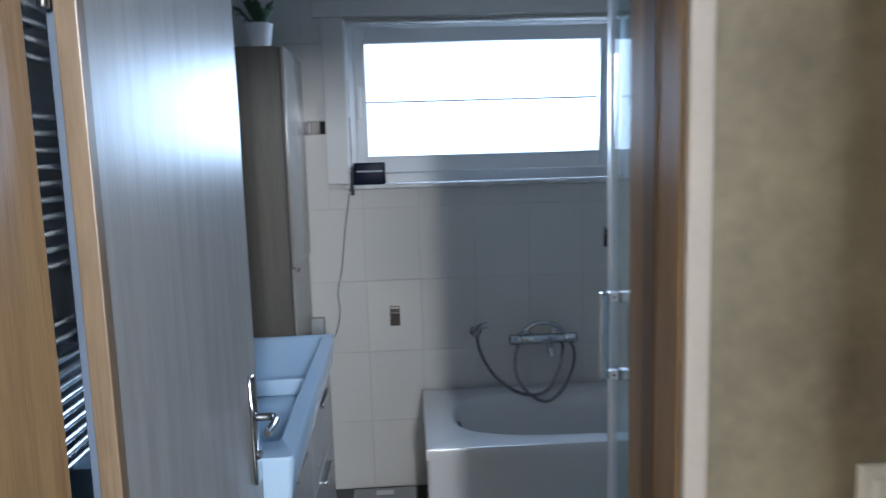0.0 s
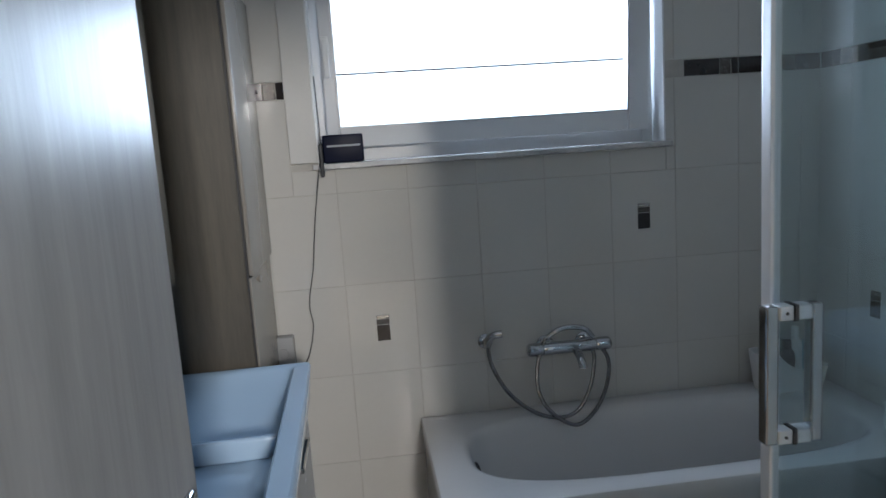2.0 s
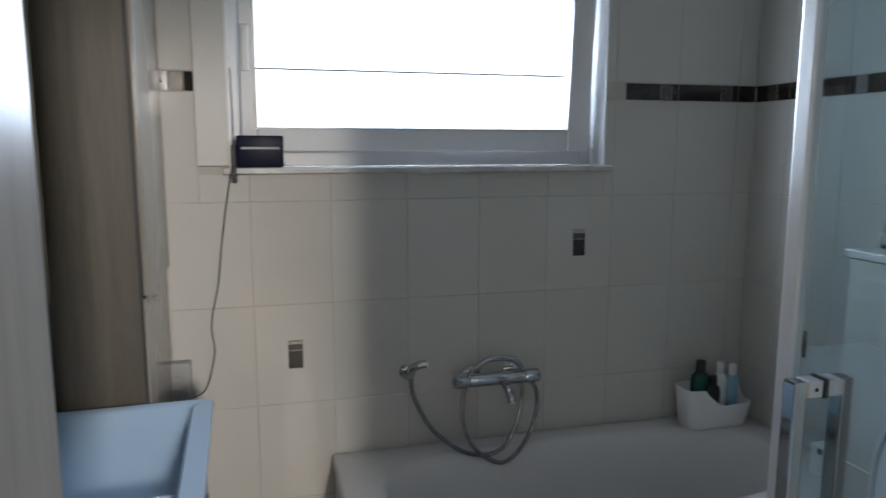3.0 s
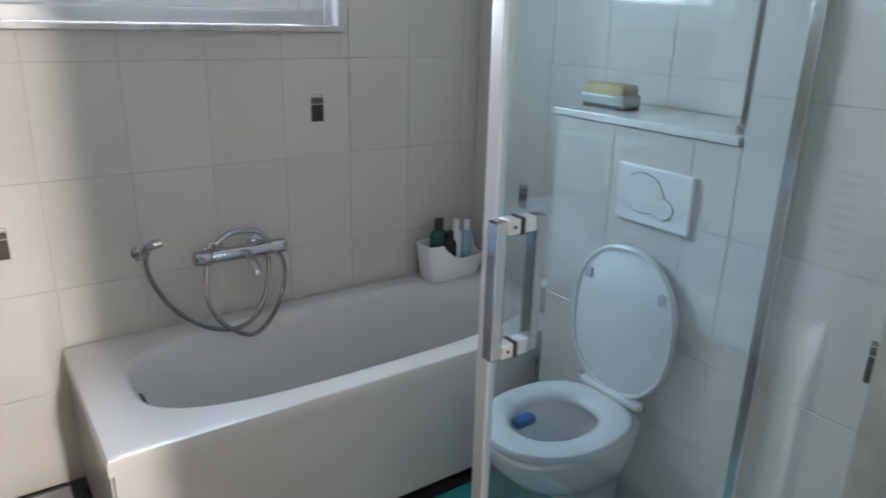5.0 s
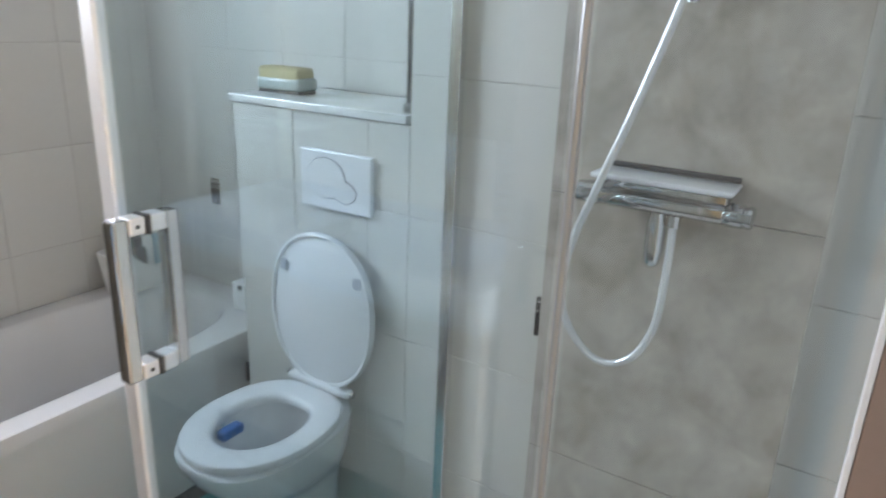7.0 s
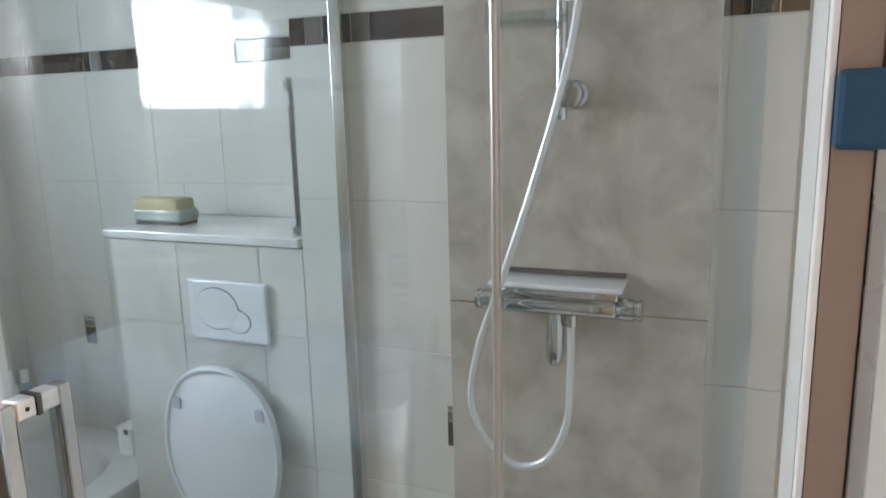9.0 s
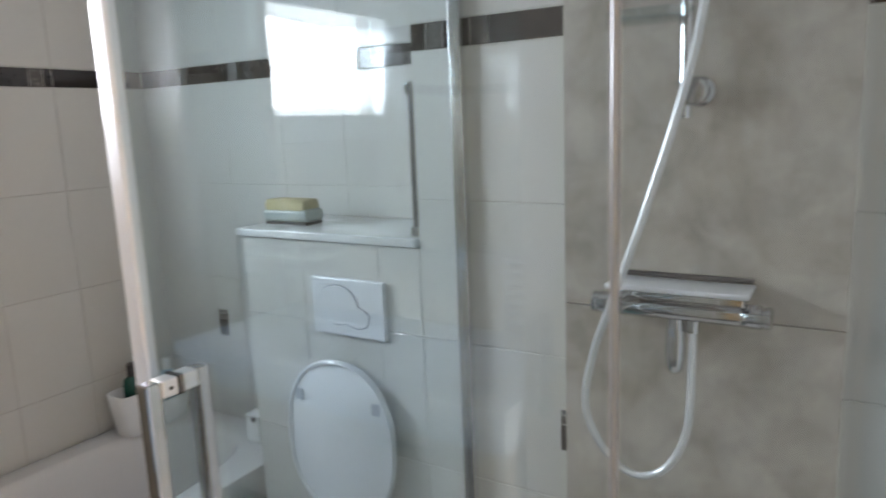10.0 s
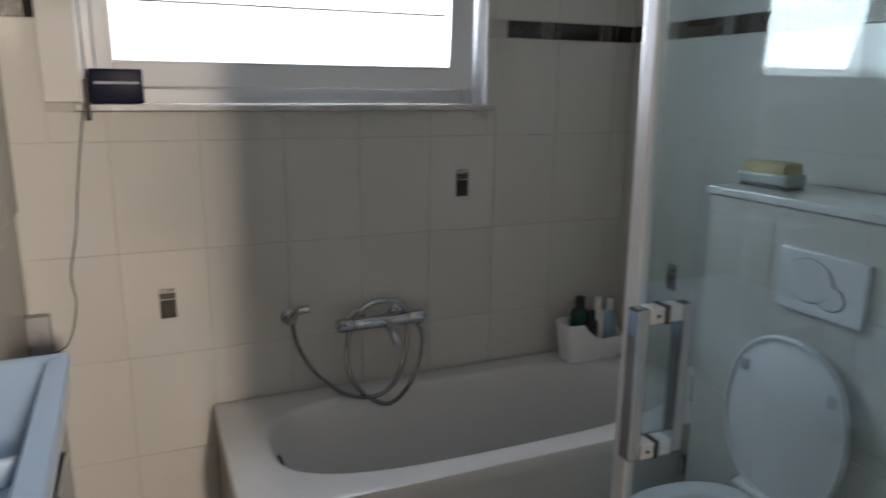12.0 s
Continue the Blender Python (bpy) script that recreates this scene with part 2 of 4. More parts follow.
def sweep(points, radius, sides=10, rounds=8, closed=False):
    """A tube along a smooth line through the points."""
    pts = [Vector(p) for p in points]
    line = []
    n = len(pts)
    for i in range(n - 1):
        a, b, c, d = pts[max(i - 1, 0)], pts[i], pts[i + 1], pts[min(i + 2, n - 1)]
        for k in range(rounds):
            t = k / rounds
            line.append(0.5 * (2 * b + (c - a) * t + (2 * a - 5 * b + 4 * c - d) * t * t + (3 * b - a - 3 * c + d) * t ** 3))
    line.append(pts[-1])
    bm = bmesh.new()
    rings = []
    side = None
    for i, p in enumerate(line):
        d = (line[min(i + 1, len(line) - 1)] - line[max(i - 1, 0)]).normalized()
        if side is None:
            side = d.orthogonal().normalized()
        side = (side - d * side.dot(d)).normalized()
        up = d.cross(side)
        rings.append([bm.verts.new(p + radius * (math.cos(a) * side + math.sin(a) * up)) for a in (2 * math.pi * k / sides for k in range(sides))])
    for r, q in zip(rings, rings[1:]):
        for k in range(sides):
            bm.faces.new((r[k], r[(k + 1) % sides], q[(k + 1) % sides], q[k]))
    bm.faces.new(rings[0][::-1])
    bm.faces.new(rings[-1])
    return bm


def rod(a, b, radius, sides=16, bevel=0.0):
    bm = sweep([a, b], radius, sides, 1)
    if bevel:
        ends = [e for e in bm.edges if any(len(f.verts) > 4 for f in e.link_faces)]
        bmesh.ops.bevel(bm, geom=ends, offset=bevel, segments=2, affect="EDGES", profile=0.5)
    return bm


def lathe(profile, at, axis=(0, 0, 1), sides=24):
    """A turned shape from (radius, height) pairs."""
    bm = bmesh.new()
    q = Vector((0, 0, 1)).rotation_difference(Vector(axis)).to_matrix()
    rings = []
    for r, h in profile:
        rings.append([bm.verts.new(Vector(at) + q @ Vector((r * math.cos(2 * math.pi * k / sides), r * math.sin(2 * math.pi * k / sides), h))) for k in range(sides)])
    for r, s in zip(rings, rings[1:]):
        for k in range(sides):
            bm.faces.new((r[k], r[(k + 1) % sides], s[(k + 1) % sides], s[k]))
    bm.faces.new(rings[0][::-1])
    bm.faces.new(rings[-1])
    return bm


def loft(loops, cap_start=True, cap_end=True):
    """Skins loops of equal count, one to the next."""
    bm = bmesh.new()
    rings = [[bm.verts.new(p) for p in loop] for loop in loops]
    n = len(rings[0])
    for r, s in zip(rings, rings[1:]):
        for k in range(n):
            bm.faces.new((r[k], r[(k + 1) % n], s[(k + 1) % n], s[k]))
    if cap_start:
        bm.faces.new(rings[0][::-1])
    if cap_end:
        bm.faces.new(rings[-1])
    return bm


def oval(cx, cy, z, rx, ry, power=2.0, n=48):
    """A superellipse loop."""
    pts = []
    for k in range(n):
        a = 2 * math.pi * k / n
        c, s = math.cos(a), math.sin(a)
        pts.append(Vector((cx + rx * math.copysign(abs(c) ** (2 / power), c), cy + ry * math.copysign(abs(s) ** (2 / power), s), z)))
    return pts


# ---- setting: walls, floor, ceiling ----
ZC = 2.50


def structure(name, bm, material, label, category):
    return tagged(part(name, bm, material), label, category, kind="structure")


WX0, WX1, WZ0, WZ1 = -0.28, 0.99, 1.44, 2.16
wall_north = structure("wall_north", bx((-1.0, WX0, 3.1318, 3.44, 0, ZC), (WX1, 1.75, 3.1318, 3.44, 0, ZC), (WX0, WX1, 3.1318, 3.44, 0, WZ0 - 0.02), (WX0, WX1, 3.1318, 3.44, WZ1, ZC)),
                       GROUT, "cream tiled wall with a wide window opening", "wall")
wall_niche = structure("wall_east_1", bx((1.6018, 1.75, 1.60, 3.1318, 0, ZC)), GROUT, "cream tiled wall at the end of the bathtub", "wall")
wall_shower = structure("wall_east_2", bx((1.3118, 1.60, 0.745, 1.765, 0, ZC)), GROUT, "cream tiled wall behind the shower", "wall")
boxing = structure("wall_boxing", bx((1.3118, 1.60, 1.765, 2.36, 0, 1.216)), GROUT, "half-height tiled cistern boxing behind the toilet", "wall")
wall_south = structure("wall_south", bx((0.245, 1.75, 0.622, 0.745, 0, ZC), (-1.3, -0.50, 0.622, 0.745, 0, ZC), (-0.50, 0.245, 0.622, 0.745, 2.02, ZC)),
                       PLASTER, "plastered wall round the bathroom door", "wall")
# the shade of the corner behind the door is put into the wall's dark colour
wall_west = structure("wall_west", bx((-1.0, -0.87, 0.745, 1.77, 0, ZC), (-1.0, -0.879, 1.77, 3.138, 0, ZC)), DARKTILE_AND_SHADE, "wall, coloured dark for the shade behind the radiator and cream-tiled behind the washbasin", "wall")
floor = structure("floor", bx((-0.87, 1.608, 0.60, 3.138, -0.12, -0.0025)), DARKGROUT, "dark anthracite tiled bathroom floor", "floor")
ceiling = structure("ceiling", bx((-1.0, 1.75, 0.745, 3.44, ZC, ZC + 0.1)), CEIL, "plain pale grey ceiling", "ceiling")
# hall
structure("wall_hall_front", bx((0.245, 1.4, 0.600, 0.622, 0, ZC), (-1.3, -0.50, 0.600, 0.622, 0, ZC), (-0.50, 0.245, 0.600, 0.622, 2.02, ZC)), STUCCO, "beige marbled stucco hall wall beside the door", "wall")
structure("wall_hall_right", bx((1.2, 1.4, -0.50, 0.60, 0, ZC)), STUCCO, "beige stucco hall wall", "wall")
# unseen block, added to shade the stucco beside the door from the hall lamp
structure("hall_light_blocker", bx((0.94, 1.4, -2.6, -1.3, 0, ZC), (0.37, 1.4, -1.3, -0.50, 0, ZC)), STUCCO, "added stucco block, unseen, that keeps the hall lamp off the door wall", "wall")
structure("wall_hall_left", bx((-1.3, -1.1, -2.6, 0.60, 0, ZC)), STUCCO, "beige stucco hall wall", "wall")
structure("wall_hall_back", bx((-1.3, 0.28, -2.8, -2.6, 0, ZC), (0.92, 1.4, -2.8, -2.6, 0, ZC), (0.28, 0.92, -2.8, -2.6, 0, 1.84), (0.28, 0.92, -2.8, -2.6, 2.46, ZC)), STUCCO, "beige stucco hall wall with an opening for the added window", "wall")
# made-up opening round the added hall lamp, out of view
hw = tagged(new("added_hall_window"), "added high hall window, unseen, to let in the warm hall light", "window", kind="structure")
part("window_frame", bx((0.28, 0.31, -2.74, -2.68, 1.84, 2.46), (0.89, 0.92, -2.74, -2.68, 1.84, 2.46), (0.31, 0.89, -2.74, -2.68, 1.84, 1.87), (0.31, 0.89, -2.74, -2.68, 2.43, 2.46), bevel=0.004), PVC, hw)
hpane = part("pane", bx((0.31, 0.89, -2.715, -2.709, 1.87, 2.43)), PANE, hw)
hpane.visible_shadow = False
structure("floor_hall", bx((-1.3, 1.4, -2.8, 0.60, -0.12, 0)), HALLF, "beige tiled hall floor", "floor")
structure("ceiling_hall", bx((-1.3, 1.4, -2.8, 0.745, ZC, ZC + 0.1)), CEIL, "plain pale grey hall ceiling", "ceiling")


# door lining and casing
lining = structure("door_frame", bx((0.230, 0.245, 0.598, 0.75, 0, 1.99), (-0.50, -0.449, 0.598, 0.808, 0, 1.99), (-0.50, 0.245, 0.598, 0.75, 1.99, 2.02), bevel=0.004), HONEY, "honey-coloured wooden door frame", "door frame")
# flat strip on the jamb; its dark brown paints the shade in the rebate
part("groove_shade_strip", bx((0.2285, 0.2315, 0.662, 0.700, 0, 1.99), bevel=0.001, segs=1), GROOVE_SHADE, lining, "flat dark strip for the shaded rebate of the door frame")
structure("trim", bx((0.2315, 0.255, 0.584, 0.5975, 0, 2.045), (-0.50, -0.4515, 0.584, 0.5975, 0, 2.045), (-0.50, 0.257, 0.584, 0.5975, 1.993, 2.045), bevel=0.003), CASING, "off-white casing strip round the door frame", "trim")

# ---- door leaf ----
leaf = base("door_1", (-0.409, 0.862, 0), "open pale grey wood-grain door with honey edges", "door", kind="structure", turn=-3.0)
L = 0.64
part("leaf", bx((-0.026, 0.0, 0.008, L, 0.01, 1.98), bevel=0.002), LEAFW, leaf)
part("edge_strip", bx((-0.027, 0.002, -0.012, 0.0075, 0.01, 1.98), bevel=0.002), EDGEW, leaf, "beech wood edge of the leaf")
part("rebate", bx((-0.044, -0.0275, 0.002, 0.024, 0.01, 1.98), bevel=0.002), REBATE, leaf, "grey rebate strip")
for z in (0.25, 1.74):
    part("hinge", rod((-0.036, -0.014, z), (-0.036, -0.014, z + 0.09), 0.008, 12, 0.002), STEEL, leaf, smooth=True)
hp = part("handle_plate", bx((0.0, 0.010, L - 0.072, L - 0.034, 0.850, 1.096), bevel=0.005, segs=3), CHROME, leaf, "long chrome handle plate", smooth=True)
part("door_handle", sweep([(0.0, L - 0.053, 1.000), (0.040, L - 0.053, 1.000), (0.054, L - 0.065, 1.000), (0.058, L - 0.090, 1.000), (0.055, L - 0.140, 0.997)], 0.009, 12), CHROME, hp, "curved chrome lever", smooth=True)
part("lock_rose", lathe([(0.011, 0), (0.011, 0.004), (0.008, 0.006)], (0.010, L - 0.053, 0.915), (1, 0, 0)), STEEL, hp, smooth=True)

# ---- window ----
win = tagged(new("window_1"), "white plastic window with frosted-bright daylight pane", "window", kind="structure")
win.matrix_world = pose(0, 0, 0)
FY = 3.235
FB = FY + 0.012
part("window_frame", bx((WX0, WX0 + 0.045, FB, FB + 0.07, WZ0, WZ1), (0.945, WX1, FB, FB + 0.07, WZ0, WZ1), (WX0 + 0.045, 0.945, FB, FB + 0.07, WZ0, WZ0 + 0.062), (WX0 + 0.045, 0.945, FB, FB + 0.07, WZ1 - 0.04, WZ1), bevel=0.004), PVC, win)
# the sash is tilted inwards at its top
SZ0, SZ1 = WZ0 + 0.052, WZ1 - 0.030
lean = Matrix.Translation((0, FY + 0.008, SZ0)) @ Matrix.Rotation(radians(4.0), 4, "X") @ Matrix.Translation((0, -FY - 0.008, -SZ0))
sash = part("sash", bx((WX0 + 0.037, -0.197, FY - 0.045, FY + 0.008, SZ0, SZ1), (0.872, 0.953, FY - 0.045, FY + 0.008, SZ0, SZ1), (-0.197, 0.872, FY - 0.045, FY + 0.008, SZ0, 1.565), (-0.197, 0.872, FY - 0.045, FY + 0.008, 2.065, SZ1), bevel=0.005), PVC, win)
sash.matrix_basis = lean
pane = part("pane", bx((-0.199, 0.874, FY - 0.020, FY - 0.014, 1.563, 2.067)), PANE, sash)
pane.visible_shadow = False
part("window_handle", bx((-0.235, -0.213, FY - 0.075, FY - 0.061, 1.74, 1.87), (-0.238, -0.210, FY - 0.061, FY - 0.0455, 1.83, 1.88), bevel=0.005), WHITEP, sash, smooth=True)
part("gasket", bx((-0.197, -0.192, FY - 0.047, FY - 0.022, 1.565, 2.065), (0.867, 0.872, FY - 0.047, FY - 0.022, 1.565, 2.065), (-0.192, 0.867, FY - 0.047, FY - 0.022, 1.565, 1.569)), SILVERP, sash)
part("window_sill", bx((-0.30, 1.01, 3.105, FY, WZ0 - 0.02, WZ0), bevel=0.004), SILLM, win, "grey marble sill")
part("reveal_lining", bx((WX1 - 0.006, WX1 + 0.0, 3.128, FY, WZ0, WZ1), (WX0, WX0 + 0.006, 3.128, FY, WZ0, WZ1)), PVC, win)
structure("trim_1", bx((-0.375, WX0, 3.118, 3.138, 1.445, 2.17), (-0.41, 1.02, 3.116, 3.138, 2.17, 2.24), bevel=0.003), GUIDE, "white roller-blind guide and header beside the window", "trim")

# outside
glow = bpy.data.materials.new("bright_overcast_sky")
glow.use_nodes = True
gn = glow.node_tree.nodes
em = gn.new("ShaderNodeEmission")
em.inputs[0].default_value, em.inputs[1].default_value = (0.94, 0.97, 1.0, 1), 4.5
glow.node_tree.links.new(em.outputs[0], gn["Material Output"].inputs[0])
structure("backdrop", bx((-120, 120, 80, 80.5, -3, 90)), glow, "bright white overcast sky beyond the window", "sky")
structure("ground", bx((-200, 200, 3.6, 400, -3.2, -3.0)), GROUND, "distant lawn far below the window", "ground")
oc = base("overhead_line", (0, 6.0, -3.0), "thin dark overhead cable between two poles outside", "cable")
part("cable", rod((-9, 0, 5.02), (11, 0, 5.045), 0.006, 8), BLACK, oc)
for px_ in (-9, 11):
    part("pole", rod((px_, 0, 0), (px_, 0, 5.3), 0.06, 12), TAUPE, oc)


# ---- bathtub ----
tub = base("bathtub", (0.012, 2.43, 0), "white acrylic bathtub built in under the window", "bathtub")
TW, TD, TH = 1.588, 0.695, 0.480


def rect(z, inset, n=48):
    """A rectangle loop with a quarter of its points on each side, from one corner on."""
    a, b_ = TW / 2 - inset, TD / 2 - inset
    corners = [(a, b_), (-a, b_), (-a, -b_), (a, -b_)]
    pts = []
    for k in range(n):
        c0, c1, f = corners[k * 4 // n], corners[(k * 4 // n + 1) % 4], (k * 4 % n) / n
        f = 0.5 - 0.5 * math.cos(math.pi * f)
        pts.append(Vector((TW / 2 + c0[0] + (c1[0] - c0[0]) * f, TD / 2 + c0[1] + (c1[1] - c0[1]) * f, z)))
    return pts


loops = [rect(TH - 0.045, 0.0), rect(TH - 0.012, 0.0), rect(TH - 0.003, 0.004), rect(TH, 0.012)]
CX, CY = 0.80, 0.345
for z, rx, ry, pw in ((TH, 0.690, 0.272, 3.2), (TH - 0.004, 0.678, 0.262, 3.2), (TH - 0.02, 0.664, 0.252, 3.1), (TH - 0.10, 0.645, 0.240, 3.0), (TH - 0.25, 0.60, 0.220, 2.8), (TH - 0.34, 0.55, 0.19, 2.7), (TH - 0.375, 0.47, 0.15, 2.6), (TH - 0.385, 0.30, 0.09, 2.4)):
    ring = oval(CX, CY, z, rx, ry, pw)
    loops.append(ring[6:] + ring[:6])
part("tub_shell", loft(loops, cap_start=False), ACRYLIC, tub, smooth=True)
part("front_panel", bx((0.012, TW, 0.010, 0.028, 0.03, TH - 0.035), bevel=0.002), ACRYLIC, tub, "plain white front panel")
part("end_panel", bx((0.006, 0.024, 0.030, TD, 0.03, TH - 0.035), bevel=0.002), ACRYLIC, tub)
part("kickboard", bx((0.02, TW, 0.035, 0.05, 0, 0.03)), BLACK, tub)
part("overflow", lathe([(0.030, 0), (0.030, 0.004), (0.024, 0.010), (0.01, 0.012)], (0.146, 0.315, TH - 0.050), (0.97, 0, 0.22)), DARKCHROME, tub, "dark chrome overflow cap", smooth=True)
part("panel_clip", bx((1.352, 1.364, -0.002, 0.012, 0.30, 0.365), bevel=0.002), BLACK, tub, "small dark panel clip")
part("drain", lathe([(0.032, 0), (0.032, 0.003), (0.02, 0.004)], (0.45, CY, TH - 0.384)), CHROME, tub, smooth=True)

# bath mixer
bm_ = base("bath_mixer", (0.575, 3.13, 0.0), "chrome thermostatic bath mixer on the tiled wall", "mixer tap")
ZM = 0.712
part("body", rod((-0.100, -0.062, ZM), (0.100, -0.062, ZM), 0.024, 20, 0.004), CHROME, bm_, smooth=True)
part("left_knob", lathe([(0.021, 0), (0.025, 0.006), (0.025, 0.05), (0.018, 0.058)], (-0.100, -0.062, ZM), (-1, 0, 0)), CHROME, bm_, smooth=True)
part("right_knob", lathe([(0.021, 0), (0.025, 0.006), (0.025, 0.05), (0.018, 0.058)], (0.100, -0.062, ZM), (1, 0, 0)), CHROME, bm_, smooth=True)
for sx in (-0.075, 0.075):
    part("wall_rose", lathe([(0.034, 0), (0.034, 0.006), (0.026, 0.014), (0.018, 0.016), (0.018, 0.05)], (sx, 0.0, ZM), (0, -1, 0)), CHROME, bm_, smooth=True)
part("spout", sweep([(0.02, -0.07, ZM - 0.01), (0.02, -0.11, ZM - 0.018), (0.02, -0.150, ZM - 0.04), (0.02, -0.155, ZM - 0.055)], 0.015, 12), CHROME, bm_, smooth=True)
part("hand_shower", sweep([(-0.085, -0.07, ZM + 0.045), (-0.03, -0.075, ZM + 0.075), (0.05, -0.075, ZM + 0.07), (0.09, -0.065, ZM + 0.03)], 0.010, 12), CHROME, bm_, "bent chrome hose above the tap", smooth=True)
holder = base("shower_holder", (0.272, 3.13, 0.0), "small chrome wall bracket for a hand shower", "bracket")
part("rose", lathe([(0.028, 0), (0.028, 0.005), (0.02, 0.012), (0.014, 0.014), (0.014, 0.045)], (0, 0, 0.745), (0, -1, 0)), CHROME, holder, smooth=True)
part("cradle", sweep([(0, -0.045, 0.735), (0.0, -0.06, 0.765), (0.02, -0.075, 0.785), (0.05, -0.08, 0.79)], 0.014, 12), CHROME, holder, smooth=True)
hose = tagged(part("shower_hose", sweep([(0.272, 3.075, 0.735), (0.285, 3.065, 0.66), (0.34, 3.045, 0.56), (0.43, 3.02, 0.488), (0.52, 3.01, 0.465), (0.59, 3.015, 0.49), (0.64, 3.03, 0.57), (0.665, 3.055, 0.66), (0.66, 3.066, 0.70)], 0.0075, 8, 10), HOSEM, smooth=True), "ribbed metal shower hose hanging in a loop", "hose")
hose2 = tagged(part("shower_hose", sweep([(0.66, 3.066, 0.74), (0.715, 3.05, 0.66), (0.70, 3.03, 0.56), (0.645, 3.01, 0.475), (0.57, 2.995, 0.437), (0.49, 3.01, 0.482), (0.445, 3.03, 0.56), (0.45, 3.055, 0.66), (0.485, 3.06, 0.755)], 0.0075, 8, 10), HOSEM, smooth=True), "second ribbed metal hose loop under the mixer", "hose")

# basket with bottles on the rim
bk = base("basket", (1.41, 3.02, TH), "white plastic basket on the bathtub rim", "basket")


def basket_loop(inset, low, rise):
    """One rounded ring of the basket wall; rise 1 follows its curved rim."""
    pts = []
    for p in oval(0, 0, 0, 0.140 - inset, 0.060 - inset, 5.0, 64):
        dip = min(1.0, max(0.0, (p.x + 0.075) / 0.05)) * min(1.0, max(0.0, (0.045 - p.y) / 0.03))
        dip = dip * dip * (3 - 2 * dip)
        top = 0.150 - 0.062 * dip
        z = low + (top - low) * rise
        k = 0.86 + 0.14 * rise
        pts.append(Vector((p.x * k, p.y * k, z)))
    return pts


part("body", loft([basket_loop(0.006, 0.0, 0.0), basket_loop(0.0, 0.006, 0.0), basket_loop(0.0, 0.0, 0.5), basket_loop(0.0, 0.0, 0.97), basket_loop(0.002, 0.0, 1.0), basket_loop(0.005, 0.0, 0.97), basket_loop(0.006, 0.0, 0.5), basket_loop(0.008, 0.006, 0.0)]), WHITEP, bk, "flared body with a dipped front rim", smooth=True)
part("rim_bead", sweep([p for p in basket_loop(0.002, 0.0, 1.0)], 0.003, 8), WHITEP, bk, smooth=True)


def bottle(x, y, r, h, material, capm, label):
    b = base("bottle", (x, y, TH + 0.007), label, "bottle", "bottles in the basket")
    part("body", loft([oval(0, 0, z, r * k, r * k * 0.72, 2.4, 24) for z, k in ((0, 0.9), (0.006, 1), (h * 0.7, 1), (h * 0.78, 0.85), (h * 0.82, 0.5))]), material, b, smooth=True)
    part("cap", lathe([(r * 0.5, h * 0.82), (r * 0.5, h), (r * 0.4, h + 0.003)], (0, 0, 0)), capm, b, smooth=True)


bottle(1.36, 3.03, 0.036, 0.235, GREENP, BLACK, "dark green shampoo bottle with black cap")
bottle(1.395, 3.0, 0.027, 0.185, BLACK, BLACK, "black shower gel bottle")
bottle(1.44, 3.025, 0.026, 0.225, WHITEP, WHITEP, "tall white lotion bottle with cap")
bottle(1.49, 3.02, 0.026, 0.215, LBLUE, WHITEP, "light blue bottle with white cap")

# ---- toilet ----
TY = 2.022
wc = base("toilet", (1.31, TY, 0.030), "white wall-hung toilet with its lid up", "toilet")
prof = []
for z, xc, rx, ry in ((0.085, -0.115, 0.085, 0.070), (0.095, -0.118, 0.098, 0.082), (0.17, -0.122, 0.108, 0.088), (0.21, -0.138, 0.126, 0.098), (0.25, -0.185, 0.176, 0.125), (0.30, -0.228, 0.222, 0.155), (0.35, -0.250, 0.246, 0.173), (0.39, -0.258, 0.256, 0.180), (0.405, -0.260, 0.258, 0.182)):
    prof.append(oval(xc * 0.92, 0.004, z, rx * 0.92, ry * 0.93, 2.5))
for z, xc, rx, ry in ((0.412, -0.262, 0.250, 0.175), (0.410, -0.275, 0.175, 0.125), (0.36, -0.275, 0.155, 0.108), (0.29, -0.260, 0.12, 0.085), (0.25, -0.245, 0.07, 0.05)):
    prof.append(oval(xc * 0.93, 0.004, z, rx * 0.93, ry * 0.93, 2.2))
part("bowl", loft(prof), CERAMIC, wc, smooth=True)


def seat_loop(cx, z, rx, ry):
    """An egg-shaped loop, rounder in front and squarer towards the hinges."""
    pts = []
    for k in range(56):
        c, s_ = math.cos(2 * math.pi * k / 56), math.sin(2 * math.pi * k / 56)
        e = 2 / 2.9 if c > 0 else 1.0
        w = 1.0 - 0.10 * max(0.0, c)
        pts.append(Vector((cx + rx * math.copysign(abs(c) ** e, c), 0.004 + w * ry * math.copysign(abs(s_) ** (e if c > 0 else 0.94), s_), z)))
    return pts


seat_loops = [seat_loop(-0.262, z, 0.206 + g, 0.169 + g) for z, g in ((0.413, -0.004), (0.417, 0.004), (0.428, 0.006), (0.436, 0.002), (0.440, -0.010))]
seat_loops += [seat_loop(-0.262, z, 0.132 + g, 0.106 + g) for z, g in ((0.439, 0.010), (0.434, 0.0), (0.424, -0.005), (0.413, -0.004))]
part("seat", loft(seat_loops, False, False), SEATM, wc, "white plastic seat ring", smooth=True)
part("hinge_bar", bx((-0.062, -0.028, -0.108, 0.108, 0.436, 0.456), bevel=0.007, segs=3), SEATM, wc, "white hinge bar", smooth=True)
for sy in (-0.115, 0.115):
    part("hinge_cap", rod((-0.045, sy - 0.006, 0.447), (-0.045, sy + 0.006, 0.447), 0.010, 16, 0.003), CHROME, wc, smooth=True)
